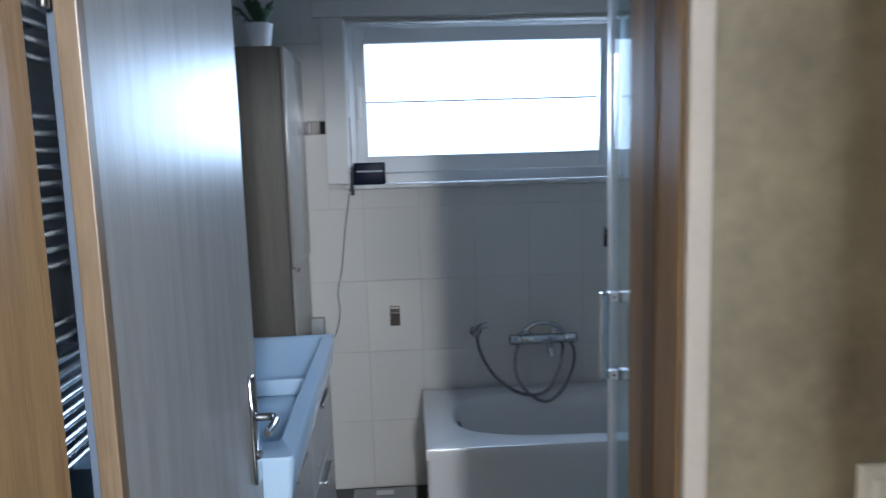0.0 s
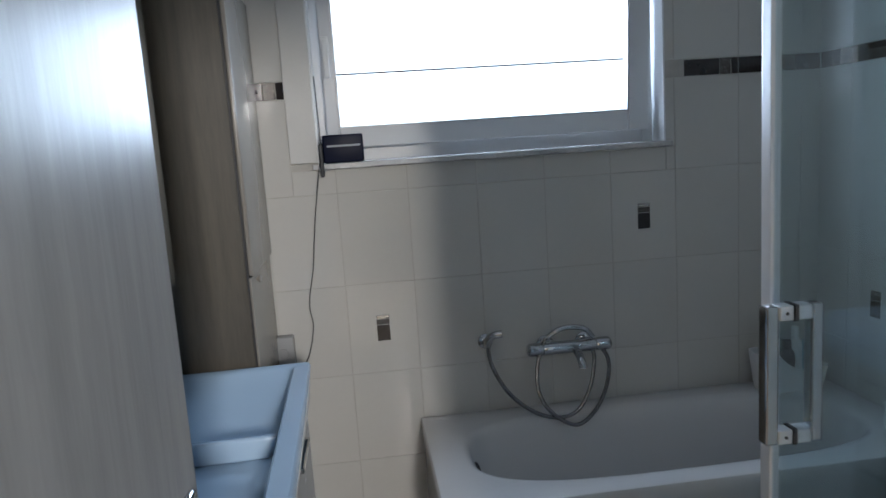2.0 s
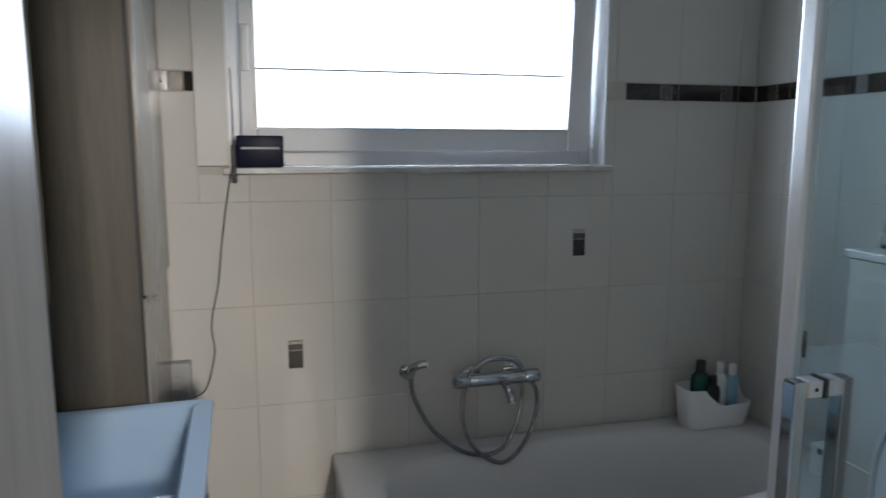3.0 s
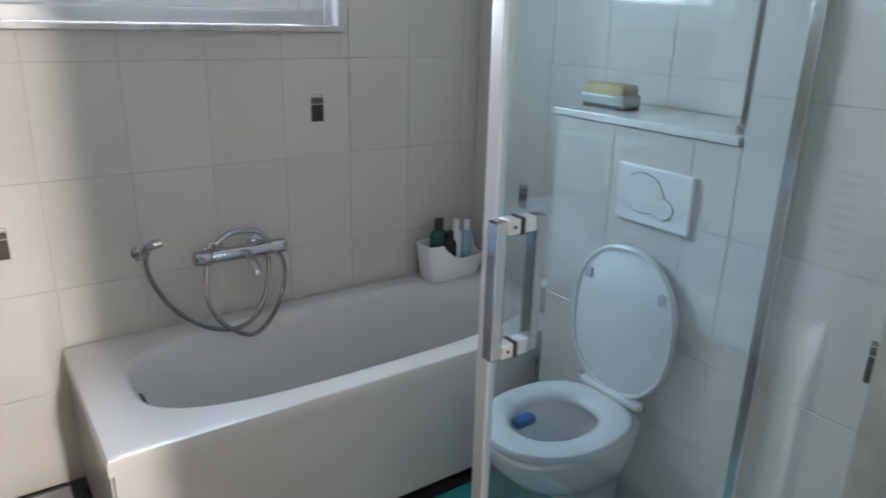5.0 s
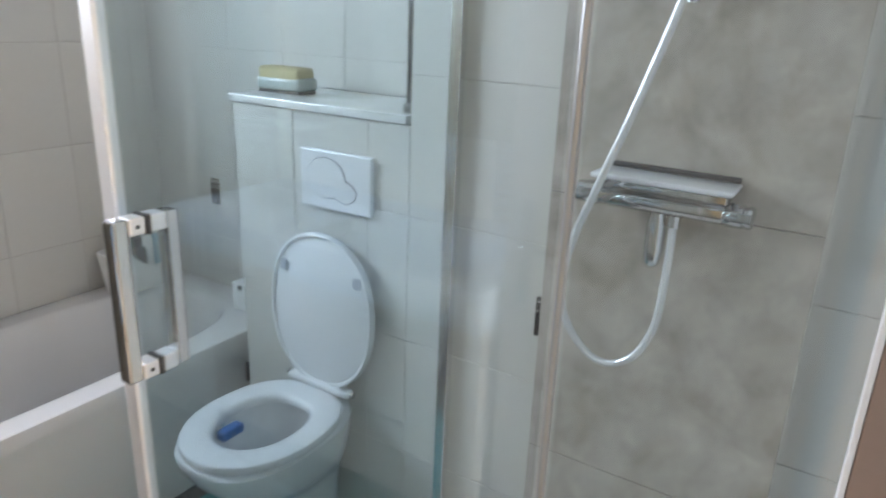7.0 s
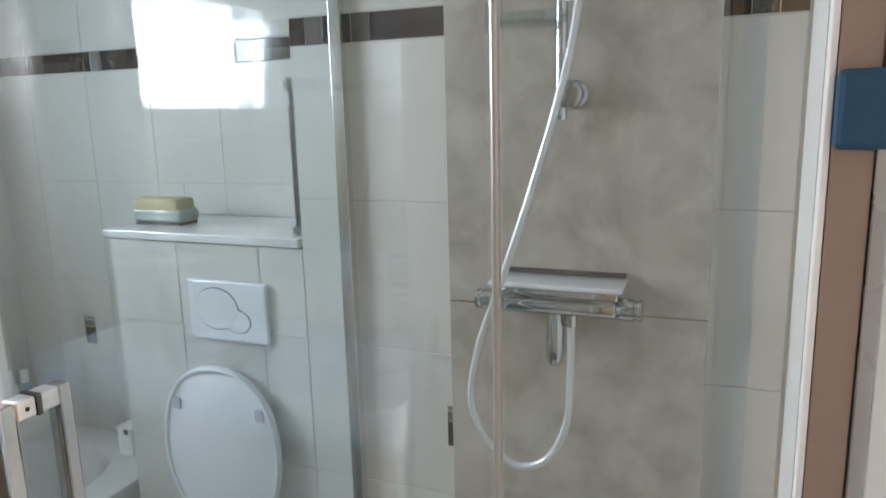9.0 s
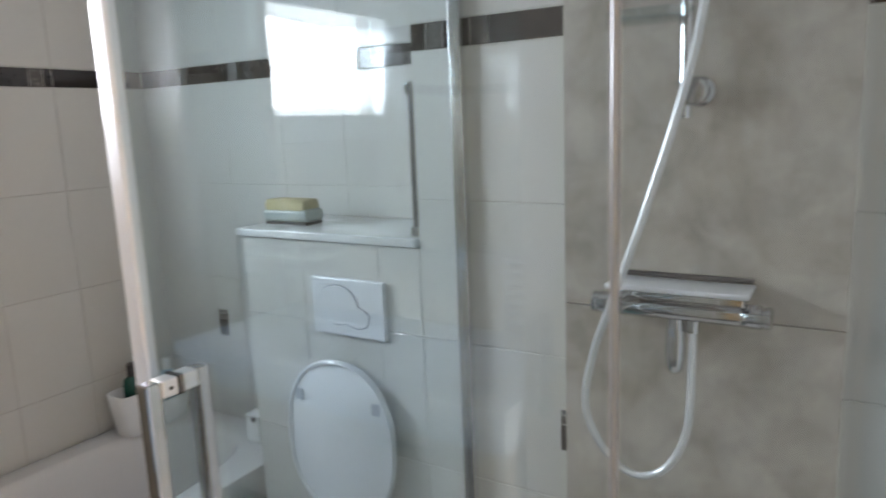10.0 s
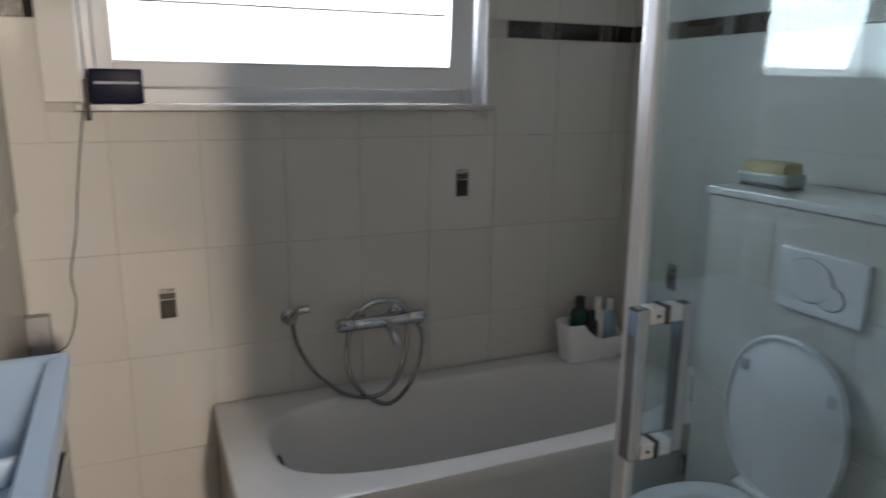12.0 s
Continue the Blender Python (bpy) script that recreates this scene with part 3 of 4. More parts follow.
tilt = Matrix.Translation((-0.036, 0, 0.446)) @ Matrix.Rotation(radians(1.6), 4, "Y")


def lid_loop(d, g, k=1.0):
    return [tilt @ Vector((-0.010 + d, p.x, 0.216 + p.y)) for p in oval(0, 0, 0, (0.178 + g) * k, (0.217 + g) * k, 2.25, 56)]


lid = part("lid", loft([lid_loop(0.0, -0.008), lid_loop(0.004, 0.0), lid_loop(0.012, 0.0), lid_loop(0.018, -0.010), lid_loop(0.020, -0.05)]), SEATM, wc, "raised oval lid", smooth=True)
part("lid_rim", loft([lid_loop(0.001, -0.001), lid_loop(-0.005, -0.001), lid_loop(-0.007, -0.004), lid_loop(-0.006, -0.009), lid_loop(-0.0005, -0.012)], False, False), SEATM, lid, smooth=True)
for sy, sz in ((-0.128, 0.325), (0.128, 0.325)):
    part("bumper", bx((-0.016, -0.010, sy - 0.013, sy + 0.013, sz - 0.016, sz + 0.016), bevel=0.003), BUMP, lid, "grey rubber bumper").matrix_basis = tilt
part("freshener", bx((-0.340, -0.270, 0.056, 0.088, 0.388, 0.414), bevel=0.007, segs=3), DEEPBLUE, wc, "blue toilet freshener block", smooth=True)
part("freshener_clip", sweep([(-0.305, 0.084, 0.395), (-0.305, 0.100, 0.409), (-0.305, 0.120, 0.4115)], 0.003, 6, 4), LBLUE, wc)
plate = base("flush_plate", (1.31, 1.986, 0.975), "white flush plate with two round buttons on the boxing", "flush plate")
part("plate", bx((-0.015, 0.0, -0.117, 0.117, 0.0, 0.152), bevel=0.004), SEATM, plate)


def disc_y(cy, cz, rx, ry, x0, x1):
    return loft([[Vector((x, cy + r * rx * math.cos(a), cz + r * ry * math.sin(a))) for a in (2 * math.pi * k / 40 for k in range(40))] for x, r in ((x0, 1), (x1 + 0.001, 1), (x1, 0.97))])


part("small_button", disc_y(-0.032, 0.053, 0.037, 0.028, -0.0158, -0.0172), SEATM, plate)
part("large_button", disc_y(0.029, 0.082, 0.064, 0.052, -0.0158, -0.0182), SEATM, plate)
# black discs paint the shade of the open gaps round both buttons
part("large_seam", disc_y(0.029, 0.082, 0.0662, 0.0542, -0.0151, -0.0162), BLACK, plate, "black disc for the shaded gap round the button")
part("small_seam", disc_y(-0.032, 0.053, 0.0392, 0.0302, -0.0150, -0.0161), BLACK, plate, "black disc for the shaded gap round the button")
shelf = tagged(part("shelf_slab", bx((1.301, 1.599, 1.772, 2.374, 1.219, 1.240), bevel=0.003), MARBLE), "pale marble shelf on top of the cistern boxing", "shelf", kind="structure")
sp = base("sponge_box", (1.43, 2.275, 1.240), "pale yellow folded cloth in a milky plastic box", "cloth")
part("dish", bx((-0.038, 0.038, -0.084, 0.084, 0.008, 0.044), bevel=0.011, segs=4), MILKY, sp, smooth=True)
part("dish_foot", bx((-0.034, 0.034, -0.076, 0.076, 0.0, 0.0078)), BLACK, sp, "dark base")
part("cloth", bx((-0.035, 0.035, -0.074, 0.080, 0.030, 0.071), bevel=0.012, segs=4), YELLOW, sp, "folded pale yellow cloth", smooth=True)
rail = base("chrome_rail", (1.345, 1.793, 1.240), "slim upright chrome rail at the shelf's end", "rail")
part("bar", rod((0, 0, 0.01), (0, 0, 0.345), 0.008, 14), DARKCHROME, rail, smooth=True)
part("foot", lathe([(0.017, 0.0), (0.017, 0.018), (0.010, 0.024)], (0, 0, 0.0)), CHROME, rail, smooth=True)
part("head", lathe([(0.010, 0.0), (0.015, 0.006), (0.015, 0.024), (0.008, 0.03)], (0, 0, 0.335)), CHROME, rail, smooth=True)
cup = base("soap_dispenser", (1.505, 2.575, TH), "small white soap box on the bathtub rim", "soap box")
part("box", bx((-0.035, 0.035, -0.03, 0.03, 0.0, 0.085), bevel=0.006, segs=3), WHITEP, cup, smooth=True)
part("lid", bx((-0.037, 0.037, -0.032, 0.032, 0.0855, 0.095), bevel=0.003), WHITEP, cup)
part("catch", bx((-0.041, -0.0372, -0.02, -0.005, 0.075, 0.092), bevel=0.001), BLACK, cup)
structure("baseboard", bx((1.296, 1.3095, 1.66, 2.425, 0.0, 0.022), bevel=0.004), WHITEP, "pale sealing strip along the foot of the boxing", "baseboard")
# ---- rug and scale ----
rug = tagged(part("bath_rug", bx((0.62, 1.28, 1.70, 2.40, 0.0, 0.014), bevel=0.006), TEAL), "teal bath rug in front of the toilet", "rug")
sc = base("bathroom_scale", (-0.175, 2.93, 0), "grey glass bathroom scale on the dark floor", "scale")
part("glass_top", bx((-0.145, 0.145, -0.14, 0.14, 0.018, 0.027), bevel=0.003), GREYF, sc)
part("display", bx((-0.04, 0.04, 0.07, 0.11, 0.027, 0.030), bevel=0.001), SILVERP, sc)
for fx in (-0.11, 0.11):
    for fy in (-0.11, 0.11):
        part("foot", lathe([(0.018, 0), (0.018, 0.018)], (fx, fy, 0)), BLACK, sc)

# ---- shower ----
GX, GY = 0.471, 1.635
tray = tagged(part("shower_tray", bx((GX - 0.01, 1.31, 0.75, GY + 0.03, 0.0, 0.035), bevel=0.008), ACRYLIC, smooth=True), "flat white shower tray on the floor", "shower tray")
cab = base("shower_enclosure", (0, 0, 0.035), "clear glass corner shower enclosure with chrome profiles", "shower")
H = 1.93
side = part("side_panel", bx((GX + 0.02, 1.295, GY - 0.003, GY + 0.003, 0.0, H)), SHOWERG, cab, "clear glass side panel")
part("wall_profile", bx((1.285, 1.309, GY - 0.012, GY + 0.016, 0, H), bevel=0.002), ALU, side)
door = part("door_pane", bx((GX - 0.003, GX + 0.003, 1.033, GY - 0.023, 0.01, H - 0.01)), SHOWERG, cab, "clear glass shower door")
part("corner_profile", bx((GX - 0.008, GX + 0.009, GY - 0.022, GY + 0.005, 0.0, H), bevel=0.003), SATIN, cab, "chrome corner profile")
part("hinge_profile", rod((GX, 1.027, 0), (GX, 1.027, H), 0.0037, 12), ROD, cab)
fixed = part("fixed_panel", bx((GX - 0.003, GX + 0.003, 0.812, 1.021, 0.0, H)), SHOWERG, cab, "narrow fixed glass panel")
# thin edge profile; its white paints the highlight along the glass edge
part("end_profile_glint", bx((GX - 0.008, GX + 0.008, 0.8065, 0.811, 0, H), bevel=0.001), WHITEP, cab)
for g in (side, door, fixed):
    g.visible_shadow = False
hd = part("handle", bx((GX - 0.046, GX - 0.026, 1.561, 1.583, 0.975, 1.187), bevel=0.003), CHROME, cab, "square chrome handle bars")
part("inner_bar", bx((GX + 0.026, GX + 0.044, 1.561, 1.583, 0.975, 1.187), bevel=0.003), CHROME, hd)
for z in (1.010, 1.200):
    part("mount", bx((GX - 0.0255, GX - 0.0034, 1.560, 1.584, z - 0.035, z - 0.013), (GX + 0.0034, GX + 0.0255, 1.560, 1.584, z - 0.035, z - 0.013), bevel=0.002), SATIN, hd)
    part("gasket", bx((GX - 0.0032, GX + 0.0032, 1.559, 1.585, z - 0.036, z - 0.012)), BLACK, hd)
    part("grub_screw", rod((GX - 0.0145, 1.5602, z - 0.024), (GX - 0.0145, 1.5590, z - 0.024), 0.0026, 10), BLACK, hd)
post = base("wall_post", (0, 0, 0.035), "salmon-brown wooden filler beside the shower glass", "post", kind="structure")
part("wood_strip", bx((GX - 0.008, GX + 0.02, 0.7820, 0.8060, 0, 2.0), bevel=0.001), SALMON, post)
part("metal_strip", bx((GX - 0.012, GX + 0.02, 0.7715, 0.7815, 0, 2.0), bevel=0.001), STEEL, post)
part("white_strip", bx((GX - 0.008, GX + 0.02, 0.7455, 0.771, 0, 2.0), bevel=0.001), WHITEP, post)
tagged(part("blue_band", bx((GX - 0.018, GX + 0.024, 0.745, 0.8062, 1.489, 1.537), bevel=0.004), BLUE), "blue cloth band round the wooden filler", "band")

# stone panel with its joint
panel = structure("stone_panel", bx((1.300, 1.310, 0.883, 1.392, 0.03, ZC)), GROUT, "grey-brown stone slabs behind the shower mixer", "wall panel")
for z0, z1 in ((0.04, 0.52), (0.5225, 1.128), (1.1305, 1.735), (1.7375, 2.34)):
    part("slab", bx((1.288, 1.300, 0.883, 1.392, z0, z1), bevel=0.001, segs=1), STONE, panel)

# shower mixer with shelf
sm = base("shower_mixer", (1.288, 1.152, 1.165), "chrome thermostatic shower mixer with a pale shelf top", "mixer tap")
part("body", rod((-0.056, -0.112, -0.010), (-0.056, 0.112, -0.010), 0.0205, 24, 0.002), CHROME, sm, smooth=True)
for s_, nm in ((1, "flow_knob"), (-1, "temperature_knob")):
    part(nm, lathe([(0.0195, 0), (0.0215, 0.003), (0.0215, 0.030), (0.0185, 0.032), (0.0185, 0.035), (0.0205, 0.037), (0.0205, 0.044), (0.015, 0.047)], (-0.056, s_ * 0.113, -0.010), (0, s_, 0)), CHROME, sm, smooth=True)
    part("wall_rose", lathe([(0.033, 0), (0.033, 0.006), (0.022, 0.014), (0.02, 0.03)], (0.0, s_ * 0.075, -0.010), (-1, 0, 0)), CHROME, sm, smooth=True)
part("bridge", bx((-0.052, -0.004, -0.108, 0.108, -0.026, 0.008), bevel=0.004), CHROME, sm, smooth=True)
part("shelf", bx((-0.094, -0.004, -0.126, 0.126, 0.026, 0.036), bevel=0.004, segs=3), CERAMIC, sm, "pale satin shelf on the mixer", smooth=True)
part("trough", bx((-0.088, -0.006, -0.118, 0.118, 0.010, 0.0255), bevel=0.004), CHROME, sm, smooth=True)
part("shelf_edge", bx((-0.010, -0.001, -0.122, 0.122, 0.0365, 0.046), bevel=0.002), BLACK, sm, "dark back edge")
part("diverter", loft([oval(-0.056, 0.002, z, r, r * 1.2, 2.2, 20) for z, r in ((-0.028, 0.011), (-0.05, 0.014), (-0.10, 0.015), (-0.125, 0.012), (-0.132, 0.006))]), CHROME, sm, "rounded chrome lever under the mixer", smooth=True)
part("outlet", rod((-0.056, -0.028, -0.028), (-0.056, -0.028, -0.050), 0.012, 14), CHROME, sm, smooth=True)
tagged(part("shower_hose", sweep([(1.232, 1.124, 1.12), (1.222, 1.122, 1.03), (1.215, 1.128, 0.92), (1.21, 1.165, 0.845), (1.21, 1.225, 0.822), (1.21, 1.285, 0.865), (1.205, 1.318, 0.95), (1.20, 1.300, 1.06), (1.18, 1.262, 1.16), (1.175, 1.205, 1.32), (1.18, 1.150, 1.50), (1.185, 1.12, 1.62), (1.19, 1.105, 1.72)], 0.0075, 10, 10), HOSEW, smooth=True), "white shower hose looping from mixer to rail", "hose")
rr_ = base("shower_rail", (1.25, 1.150, 0), "chrome shower rail with wall bracket and slider", "shower rail")
part("tube", rod((0, 0, 1.50), (0, 0, 2.20), 0.011, 16), CHROME, rr_, smooth=True)
for z in (1.545, 2.15):
    part("bracket", lathe([(0.026, 0), (0.026, 0.008), (0.019, 0.012), (0.019, 0.040), (0.024, 0.044), (0.024, 0.060), (0.018, 0.064)], (0.0375, -0.018, z), (-1, 0, 0), 20), STEEL, rr_, smooth=True)
part("slider", bx((-0.03, 0.03, -0.035, 0.035, 1.725, 1.765), bevel=0.008, segs=3), CHROME, rr_, smooth=True)
part("soap_dish", loft([oval(-0.02, 0.055, z, rx, ry, 3, 28) for z, rx, ry in ((1.665, 0.03, 0.045), (1.667, 0.045, 0.062), (1.685, 0.055, 0.072), (1.685, 0.050, 0.067), (1.671, 0.042, 0.058))]), SHOWERG, rr_, "clear plastic soap dish", smooth=True)
part("hand_shower", sweep([(-0.05, -0.03, 1.70), (-0.055, -0.02, 1.80), (-0.07, -0.01, 1.90), (-0.11, 0.0, 1.95)], 0.013, 12), WHITEP, rr_, smooth=True)
part("spray_head", lathe([(0.012, 0.0), (0.045, 0.012), (0.048, 0.026), (0.04, 0.030)], (-0.10, 0.0, 1.965), (-0.55, 0, -0.83)), CHROME, rr_, smooth=True)

# ---- washbasin, vanity, tall cabinet ----
vb = base("vanity_unit", (-0.585, 2.085, 0), "grey lacquered vanity unit under the washbasin", "cabinet")
part("body", bx((-0.265, 0.215, -0.555, 0.555, 0.20, 0.765), bevel=0.003), GREYF, vb)
for y0, y1 in ((-0.553, -0.003), (0.003, 0.553)):
    for z0, z1 in ((0.21, 0.485), (0.49, 0.762)):
        d = part("drawer", bx((0.216, 0.234, y0, y1, z0, z1), bevel=0.003), GREYF, vb)
        part("handle", bx((0.235, 0.252, (y0 + y1) / 2 - 0.09, (y0 + y1) / 2 + 0.09, z1 - 0.05, z1 - 0.035), bevel=0.004), CHROME, d)
sink = base("washbasin", (-0.582, 2.085, 0.766), "wide white ceramic washbasin with blue daylight put into its colour", "washbasin", turn=1.2)
sw, sd = 0.265, 0.577


def rrect(z, a0, a1, b0, b1, r, n=10):
    pts = []
    for cx, cy, s in ((a1 - r, b1 - r, 0), (a0 + r, b1 - r, 1), (a0 + r, b0 + r, 2), (a1 - r, b0 + r, 3)):
        for k in range(n):
            a = math.pi / 2 * (s + k / (n - 1))
            pts.append(Vector((cx + r * math.cos(a), cy + r * math.sin(a), z)))
    return pts


part("basin", loft([rrect(0, -sw, sw - 0.012, -sd + 0.01, sd - 0.01, 0.012), rrect(0.102, -sw, sw, -sd, sd, 0.014), rrect(0.109, -sw + 0.003, sw - 0.004, -sd + 0.004, sd - 0.004, 0.014),
                    rrect(0.109, -sw + 0.12, sw - 0.045, -sd + 0.10, sd - 0.035, 0.02), rrect(0.104, -sw + 0.125, sw - 0.05, -sd + 0.106, sd - 0.041, 0.02), rrect(0.078, -sw + 0.13, sw - 0.056, -sd + 0.13, sd - 0.10, 0.03), rrect(0.024, -sw + 0.14, sw - 0.065, -sd + 0.16, sd - 0.25, 0.04), rrect(0.008, -sw + 0.17, sw - 0.10, -sd + 0.22, sd - 0.34, 0.05)]), BASIN_TINT, sink, smooth=True)
part("divider", bx((-sw + 0.13, sw - 0.058, 0.15, 0.170, 0.01, 0.066), bevel=0.008, segs=3), BASIN_TINT, sink, smooth=True)
part("drain", lathe([(0.03, 0.0), (0.03, 0.004), (0.02, 0.006)], (0.05, -0.05, 0.009)), CHROME, sink, smooth=True)
tall = base("tall_cabinet", (-0.672, 2.685, 0), "tall taupe wooden cabinet with glossy beige doors", "cabinet")
part("carcass", bx((-0.178, 0.182, 0.0, 0.44, 0.0, 1.985), bevel=0.002), TAUPE, tall)
# black filler paints the shade in the gap between carcass and doors
part("gap_shade_strip", bx((0.182, 0.188, 0.004, 0.436, 0.02, 1.98)), BLACK, tall)
part("lower_door", bx((0.188, 0.194, -0.002, 0.44, 0.01, 1.135), bevel=0.002), LACQ, tall, "glossy beige lower door")
td = part("upper_door", bx((0.188, 0.203, 0.004, 0.44, 1.14, 1.985), bevel=0.006, segs=4), LACQ, tall, "glossy beige upper door", smooth=True)
part("knob", lathe([(0.005, 0), (0.005, 0.006), (0.010, 0.008), (0.011, 0.014), (0.006, 0.017)], (0.193, 0.10, 1.115), (1, 0, 0)), LACQ, td, smooth=True)
mir = base("mirror_cabinet", (-0.868, 2.10, 1.15), "mirrored wall cabinet above the washbasin", "mirror cabinet")
part("body", bx((0, 0.178, -0.52, 0.52, 0, 0.80), bevel=0.002), WHITEP, mir)
for y0, y1 in ((-0.519, -0.001), (0.001, 0.519)):
    part("mirror_door", bx((0.179, 0.199, y0, y1, 0.001, 0.799), bevel=0.002), MIRROR, mir)
pot = base("flower_pot", (-0.575, 2.80, 1.985), "white pot with dark green leaves on the cabinet", "plant pot")
part("pot", lathe([(0.038, 0), (0.05, 0.09), (0.053, 0.10), (0.047, 0.10), (0.042, 0.085)], (0, 0, 0)), WHITEP, pot, smooth=True)

soil = part("soil", lathe([(0.040, 0.080), (0.040, 0.086)], (0, 0, 0)), BLACK, pot)
for k in range(22):
    a, r, up = random.uniform(0, 2 * math.pi), random.uniform(0.04, 0.13), random.uniform(0.02, 0.09)
    tip = Vector((math.cos(a) * r - 0.03, math.sin(a) * r, 0.10 + up))
    root = Vector((math.cos(a) * 0.015, math.sin(a) * 0.015, 0.086))
    side_ = (tip - root).cross(Vector((0, 0, 1))).normalized() * random.uniform(0.010, 0.018)
    mid = root.lerp(tip, 0.6) + Vector((0, 0, 0.02))
    lb = bmesh.new()
    vs = [lb.verts.new(p) for p in (root, mid + side_, tip, mid - side_, mid - Vector((0, 0, 0.004)))]
    for f in ((0, 1, 4), (1, 2, 4), (2, 3, 4), (3, 0, 4)):
        lb.faces.new([vs[i] for i in f])
    part("leaf", lb, LEAFG, pot)

# radiator behind the door
rad = base("towel_radiator", (-0.80, 1.50, 0.70), "chrome tubular towel radiator on the shade-darkened wall behind the door", "radiator")
for y in (-0.25, 0.25):
    part("upright", rod((0, y, 0), (0, y, 1.25), 0.014, 14), RADCHROME, rad, smooth=True)
heights = [1.78 + 0.036 * k for k in range(5)] + [1.66 - 0.035 * k for k in range(10)] + [1.22, 1.185] + [1.14 - 0.030 * k for k in range(9)] + [0.80 - 0.035 * k for k in range(3)]
for z in heights:
    part("bar", rod((0.014, -0.25, z - 0.70), (0.014, 0.25, z - 0.70), 0.009, 12), RADCHROME, rad, smooth=True)
for z in (0.1, 1.15):
    part("wall_fixing", rod((-0.068, 0, z), (0.014, 0, z), 0.010, 10), WHITEP, rad)

# radio with cable, socket, switch
radio = base("radio", (-0.19, 3.135, WZ0), "dark navy radio box on the window sill", "radio")
part("case", bx((-0.07, 0.071, -0.028, 0.03, 0.002, 0.098), bevel=0.006, segs=3), NAVY, radio, smooth=True)
part("scale_strip", bx((-0.055, 0.06, -0.0295, -0.027, 0.056, 0.063), bevel=0.0005, segs=1), BUMP, radio)
part("antenna", rod((-0.076, 0.0, 0.01), (-0.080, 0.0, 0.30), 0.0025, 8), STEEL, radio)
part("aerial_clip", bx((-0.084, -0.07, -0.035, 0.01, -0.045, 0.07), bevel=0.004), BLACK, radio)
tagged(part("power_cable", sweep([(-0.272, 3.10, 1.45), (-0.280, 3.095, 1.41), (-0.300, 3.112, 1.30), (-0.318, 3.117, 1.18), (-0.330, 3.117, 1.08), (-0.356, 3.117, 0.95), (-0.350, 3.117, 0.86), (-0.385, 3.115, 0.74), (-0.45, 3.112, 0.72)], 0.0019, 6, 8), BLACK), "thin black power cable hanging from the radio", "cable")
sock = base("socket", (-0.462, 3.13, 0.783), "grey wall socket box beside the washbasin", "socket")
part("box", bx((-0.041, 0.041, -0.045, 0.0, -0.06, 0.06), bevel=0.006, segs=3), GREYF, sock, smooth=True)
part("face", lathe([(0.022, 0), (0.022, 0.003), (0.018, 0.001)], (0, -0.045, 0), (0, -1, 0)), GREYF, sock)
sw_ = base("light_switch", (0.452, 0.600, 1.198), "white double light switch on the stucco wall", "switch")
part("frame", bx((-0.041, 0.041, -0.010, 0, -0.041, 0.041), bevel=0.003), WHITEP, sw_)
part("rocker", bx((-0.029, 0.029, -0.014, -0.010, -0.029, 0.029), bevel=0.002), WHITEP, sw_)

# ---- pieces: wall and floor tiles ----
MESHES = {}


def tile_mesh(w, h, material, depth=0.008, cham=0.0012):
    key = (round(w, 4), round(h, 4), material.name, depth)
    if key not in MESHES:
        a, b = w / 2, h / 2
        v = [(-a, 0, -b), (a, 0, -b), (a, 0, b), (-a, 0, b), (-a, depth - cham, -b), (a, depth - cham, -b), (a, depth - cham, b), (-a, depth - cham, b)]
        c, d = a - cham, b - cham
        v += [(-c, depth, -d), (c, depth, -d), (c, depth, d), (-c, depth, d)]
        f = [(8, 11, 10, 9)]
        for i in range(4):
            j = (i + 1) % 4
            f += [(i, 4 + i, 4 + j, j), (4 + i, 8 + i, 8 + j, 4 + j)]
        me = bpy.data.meshes.new("tile")
        me.from_pydata(v, [], f)
        me.materials.append(material)
        MESHES[key] = me
    return MESHES[key]


def spans(lo, hi, edge, size):
    """Cuts of lo..hi at edge + k * size."""
    k = math.floor((lo - edge) / size)
    cuts = [lo] + [edge + i * size for i in range(k, k + 60) if lo + 0.004 < edge + i * size < hi - 0.004] + [hi]
    return list(zip(cuts, cuts[1:]))


def minus(rect_, hole):
    a0, a1, b0, b1 = rect_
    h0, h1, g0, g1 = hole
    if h1 <= a0 or h0 >= a1 or g1 <= b0 or g0 >= b1:
        return [rect_]
    out = []
    if h0 > a0:
        out.append((a0, h0, b0, b1))
    if h1 < a1:
        out.append((h1, a1, b0, b1))
    m0, m1 = max(a0, h0), min(a1, h1)
    if g0 > b0:
        out.append((m0, m1, b0, g0))
    if g1 < b1:
        out.append((m0, m1, g1, b1))
    return out


def lay(parent, to_world, cols, rows, material, holes=(), joint=0.0021, name="tile", depth=0.008):
    """Tiles over the grid cols x rows in a plane; to_world gives the pose of a tile from its centre."""
    for u0, u1 in cols:
        for v0, v1 in rows:
            rects = [(u0, u1, v0, v1)]
            for h in holes:
                rects = [q for r in rects for q in minus(r, h)]
            for a0, a1, b0, b1 in rects:
                if a1 - a0 < 0.012 or b1 - b0 < 0.012:
                    continue
                ob = new(name, tile_mesh(a1 - a0 - joint, b1 - b0 - joint, material, depth))
                ob.parent = parent
                ob.matrix_world = to_world((a0 + a1) / 2, (b0 + b1) / 2) @ pose(random.uniform(-2, 2) * 1e-4, 0, 0, random.uniform(-0.12, 0.12), 0, 0)


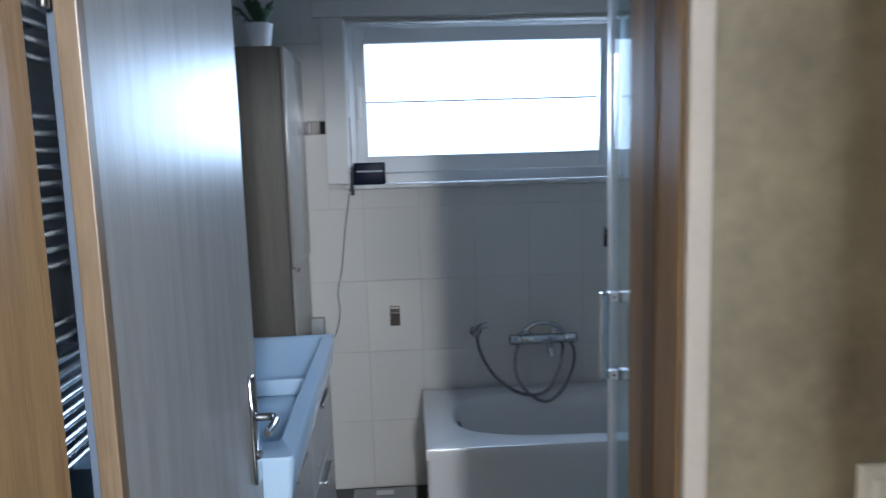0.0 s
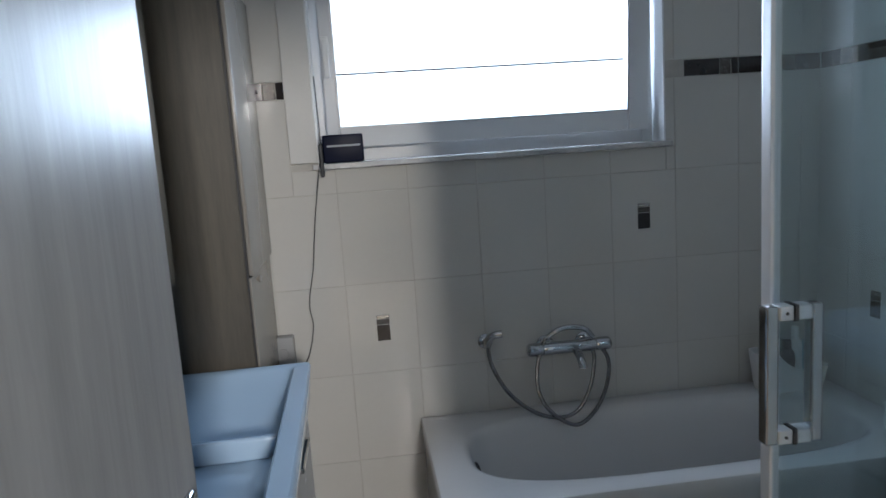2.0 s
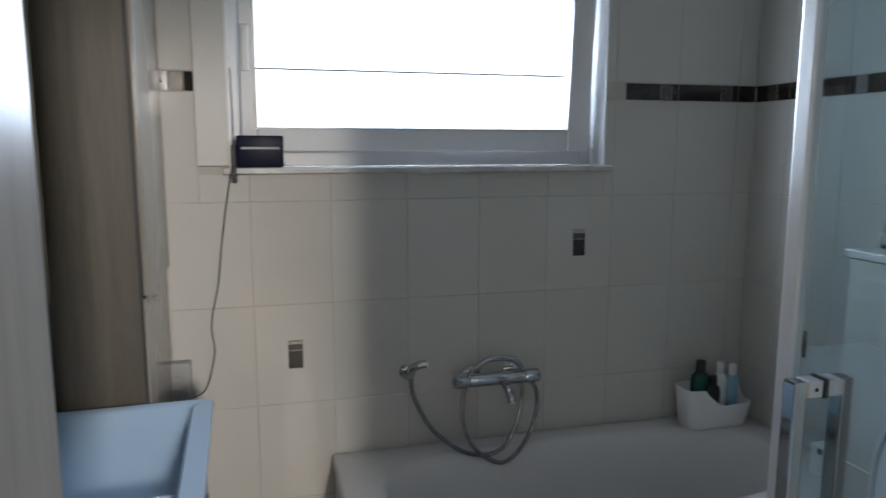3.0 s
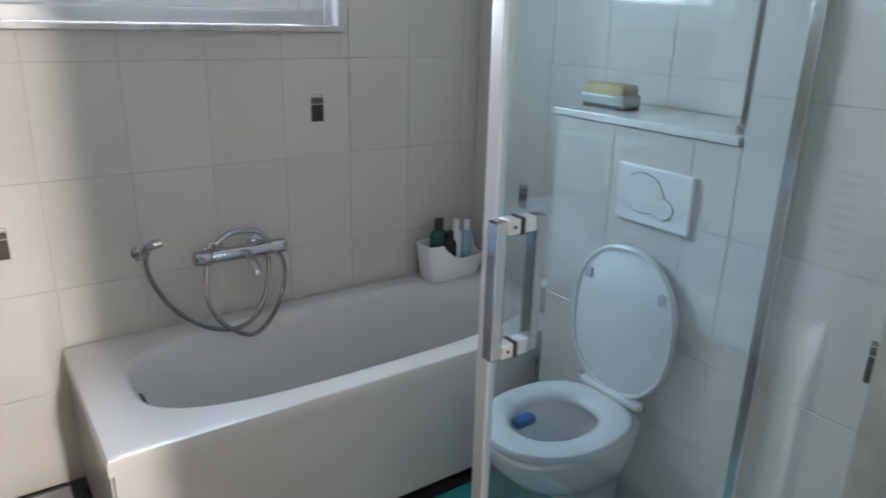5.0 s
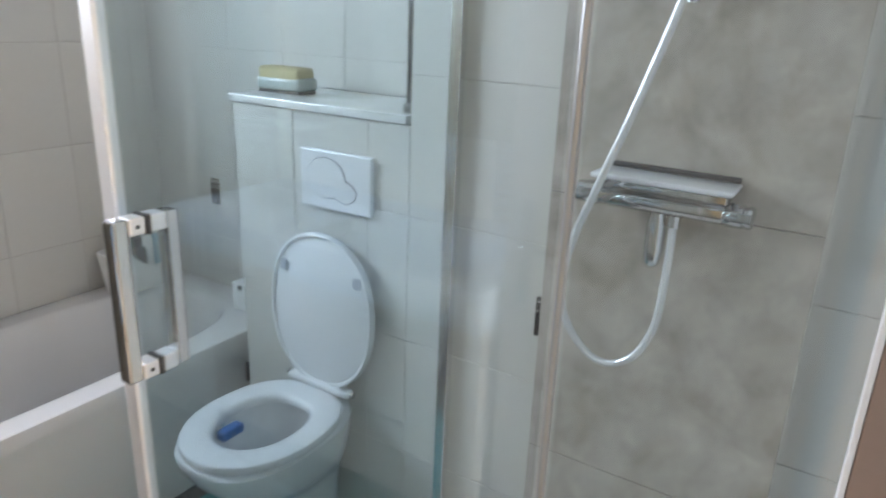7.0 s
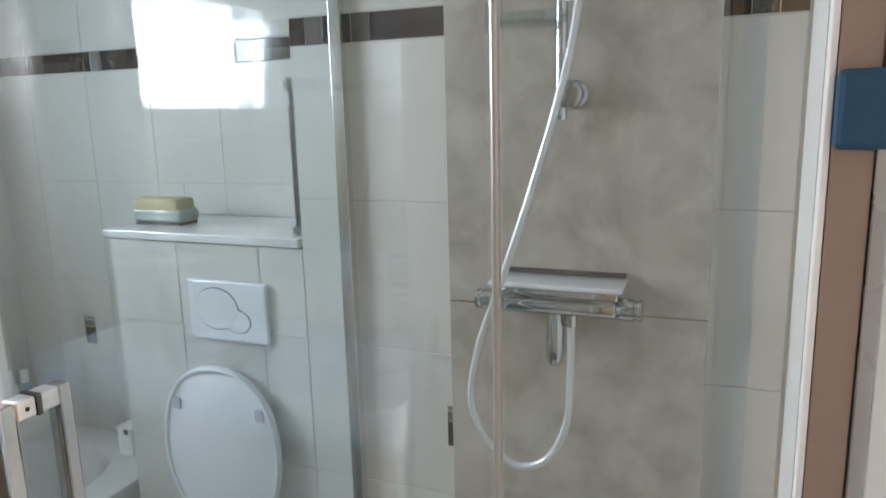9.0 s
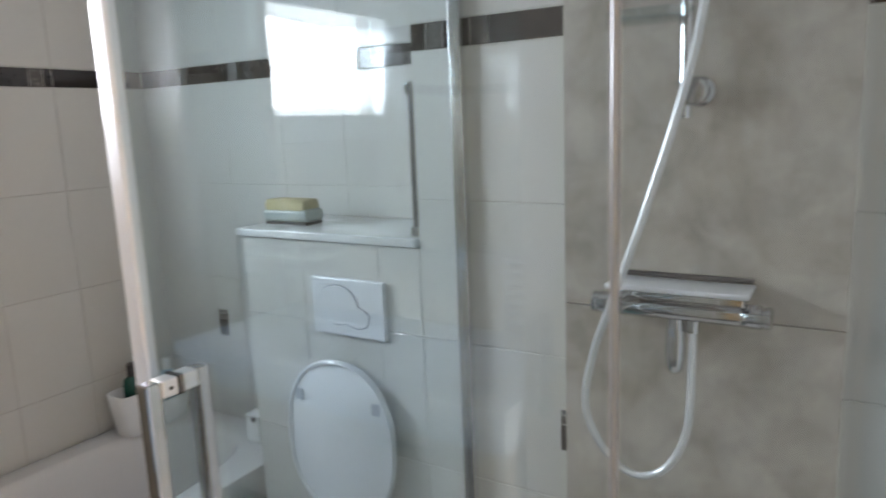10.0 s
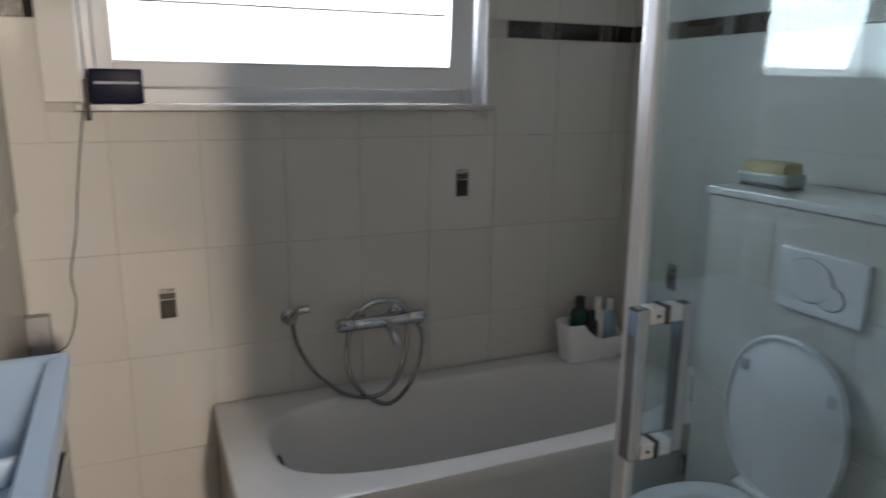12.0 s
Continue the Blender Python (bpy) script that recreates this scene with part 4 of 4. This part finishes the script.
ROWS = [(0.0, 1 / 3), (1 / 3, 2 / 3), (2 / 3, 1.0), (1.0, 4 / 3), (4 / 3, 5 / 3), (1.728, 2.061), (2.061, 2.394), (2.394, 2.498)]
BAND = [(5 / 3 + 0.001, 1.727)]
north = lambda u, v: pose(u, 3.138, v, 0, 0, 180)
east = lambda x: (lambda u, v: pose(x, u, v, 0, 0, 90))
trim_hole = (-0.375, WX1, 1.42, 2.24)
lay(wall_north, north, spans(-0.87, 1.608, -0.225, 0.25), ROWS, TILE, [trim_hole])
lay(wall_niche, east(1.608), spans(1.77, 3.13, 2.207, 0.25), ROWS, TILE, [(1.76, 2.36, 0, 1.24)])
lay(wall_shower, east(1.318), spans(0.75, 1.765, 1.640, 0.25), ROWS, TILE, [(0.888, 1.387, 0, 2.6)])
lay(wall_west, lambda u, v: pose(-0.8795, u, v, 0, 0, -90), spans(1.77, 3.13, 2.207, 0.25), ROWS, TILE)
lay(boxing, east(1.318), spans(1.765, 2.36, 1.890, 0.25), [(0.0, 1 / 3), (1 / 3, 2 / 3), (2 / 3, 1.0), (1.0, 1.217)], TILE)


def band(parent, to_world, u0, u1, edge):
    for a, b in spans(u0, u1, edge, 0.25):
        if b - a > 0.08:
            m = (a + b) / 2 if b - a < 0.2 else b - 0.05
            lay(parent, to_world, [(a, m - 0.022), (m + 0.022, b)], BAND, BROWNG, name="band_tile", joint=0.002)
            lay(parent, to_world, [(m - 0.022, m + 0.022)], BAND, MOSAICD, name="mosaic_tile", joint=0.002)
        elif b - a > 0.012:
            lay(parent, to_world, [(a, b)], BAND, BROWNG, name="band_tile", joint=0.002)


band(wall_north, north, -0.87, -0.375, -0.225)
band(wall_north, north, 1.064, 1.600, 1.025)
band(wall_niche, east(1.608), 1.77, 3.128, 2.207)
band(wall_shower, east(1.318), 0.75, 0.883, 1.64)
band(wall_shower, east(1.318), 1.392, 1.765, 1.64)


def accent(parent, to_world, u, v):
    face = lambda a, b: to_world(a, b) @ pose(0, 0.0081, 0)
    lay(parent, face, [(u - 0.024, u + 0.024)], [(v - 0.048, v + 0.012)], BROWNG, name="accent_tile", joint=0.001, depth=0.002)
    lay(parent, face, [(u - 0.024, u + 0.024)], [(v + 0.013, v + 0.034)], MOSAICD, name="accent_tile", joint=0.001, depth=0.002)
    lay(parent, face, [(u - 0.024, u + 0.024)], [(v + 0.035, v + 0.048)], MOSAIC, name="accent_tile", joint=0.001, depth=0.002)


accent(wall_north, north, -0.10, 0.833)
accent(wall_north, north, 0.90, 1.167)
accent(wall_niche, east(1.608), 2.815, 0.833)
accent(wall_shower, east(1.318), 1.389, 0.833)
lay(floor, lambda u, v: Matrix.Translation((u, v, -0.0085)) @ Matrix.Rotation(radians(90), 4, "X"), spans(-0.87, 1.31, -0.12, 0.30), spans(0.75, 3.13, 0.13, 0.30), DARKTILE_AND_SHADE, name="floor_tile", joint=0.004)
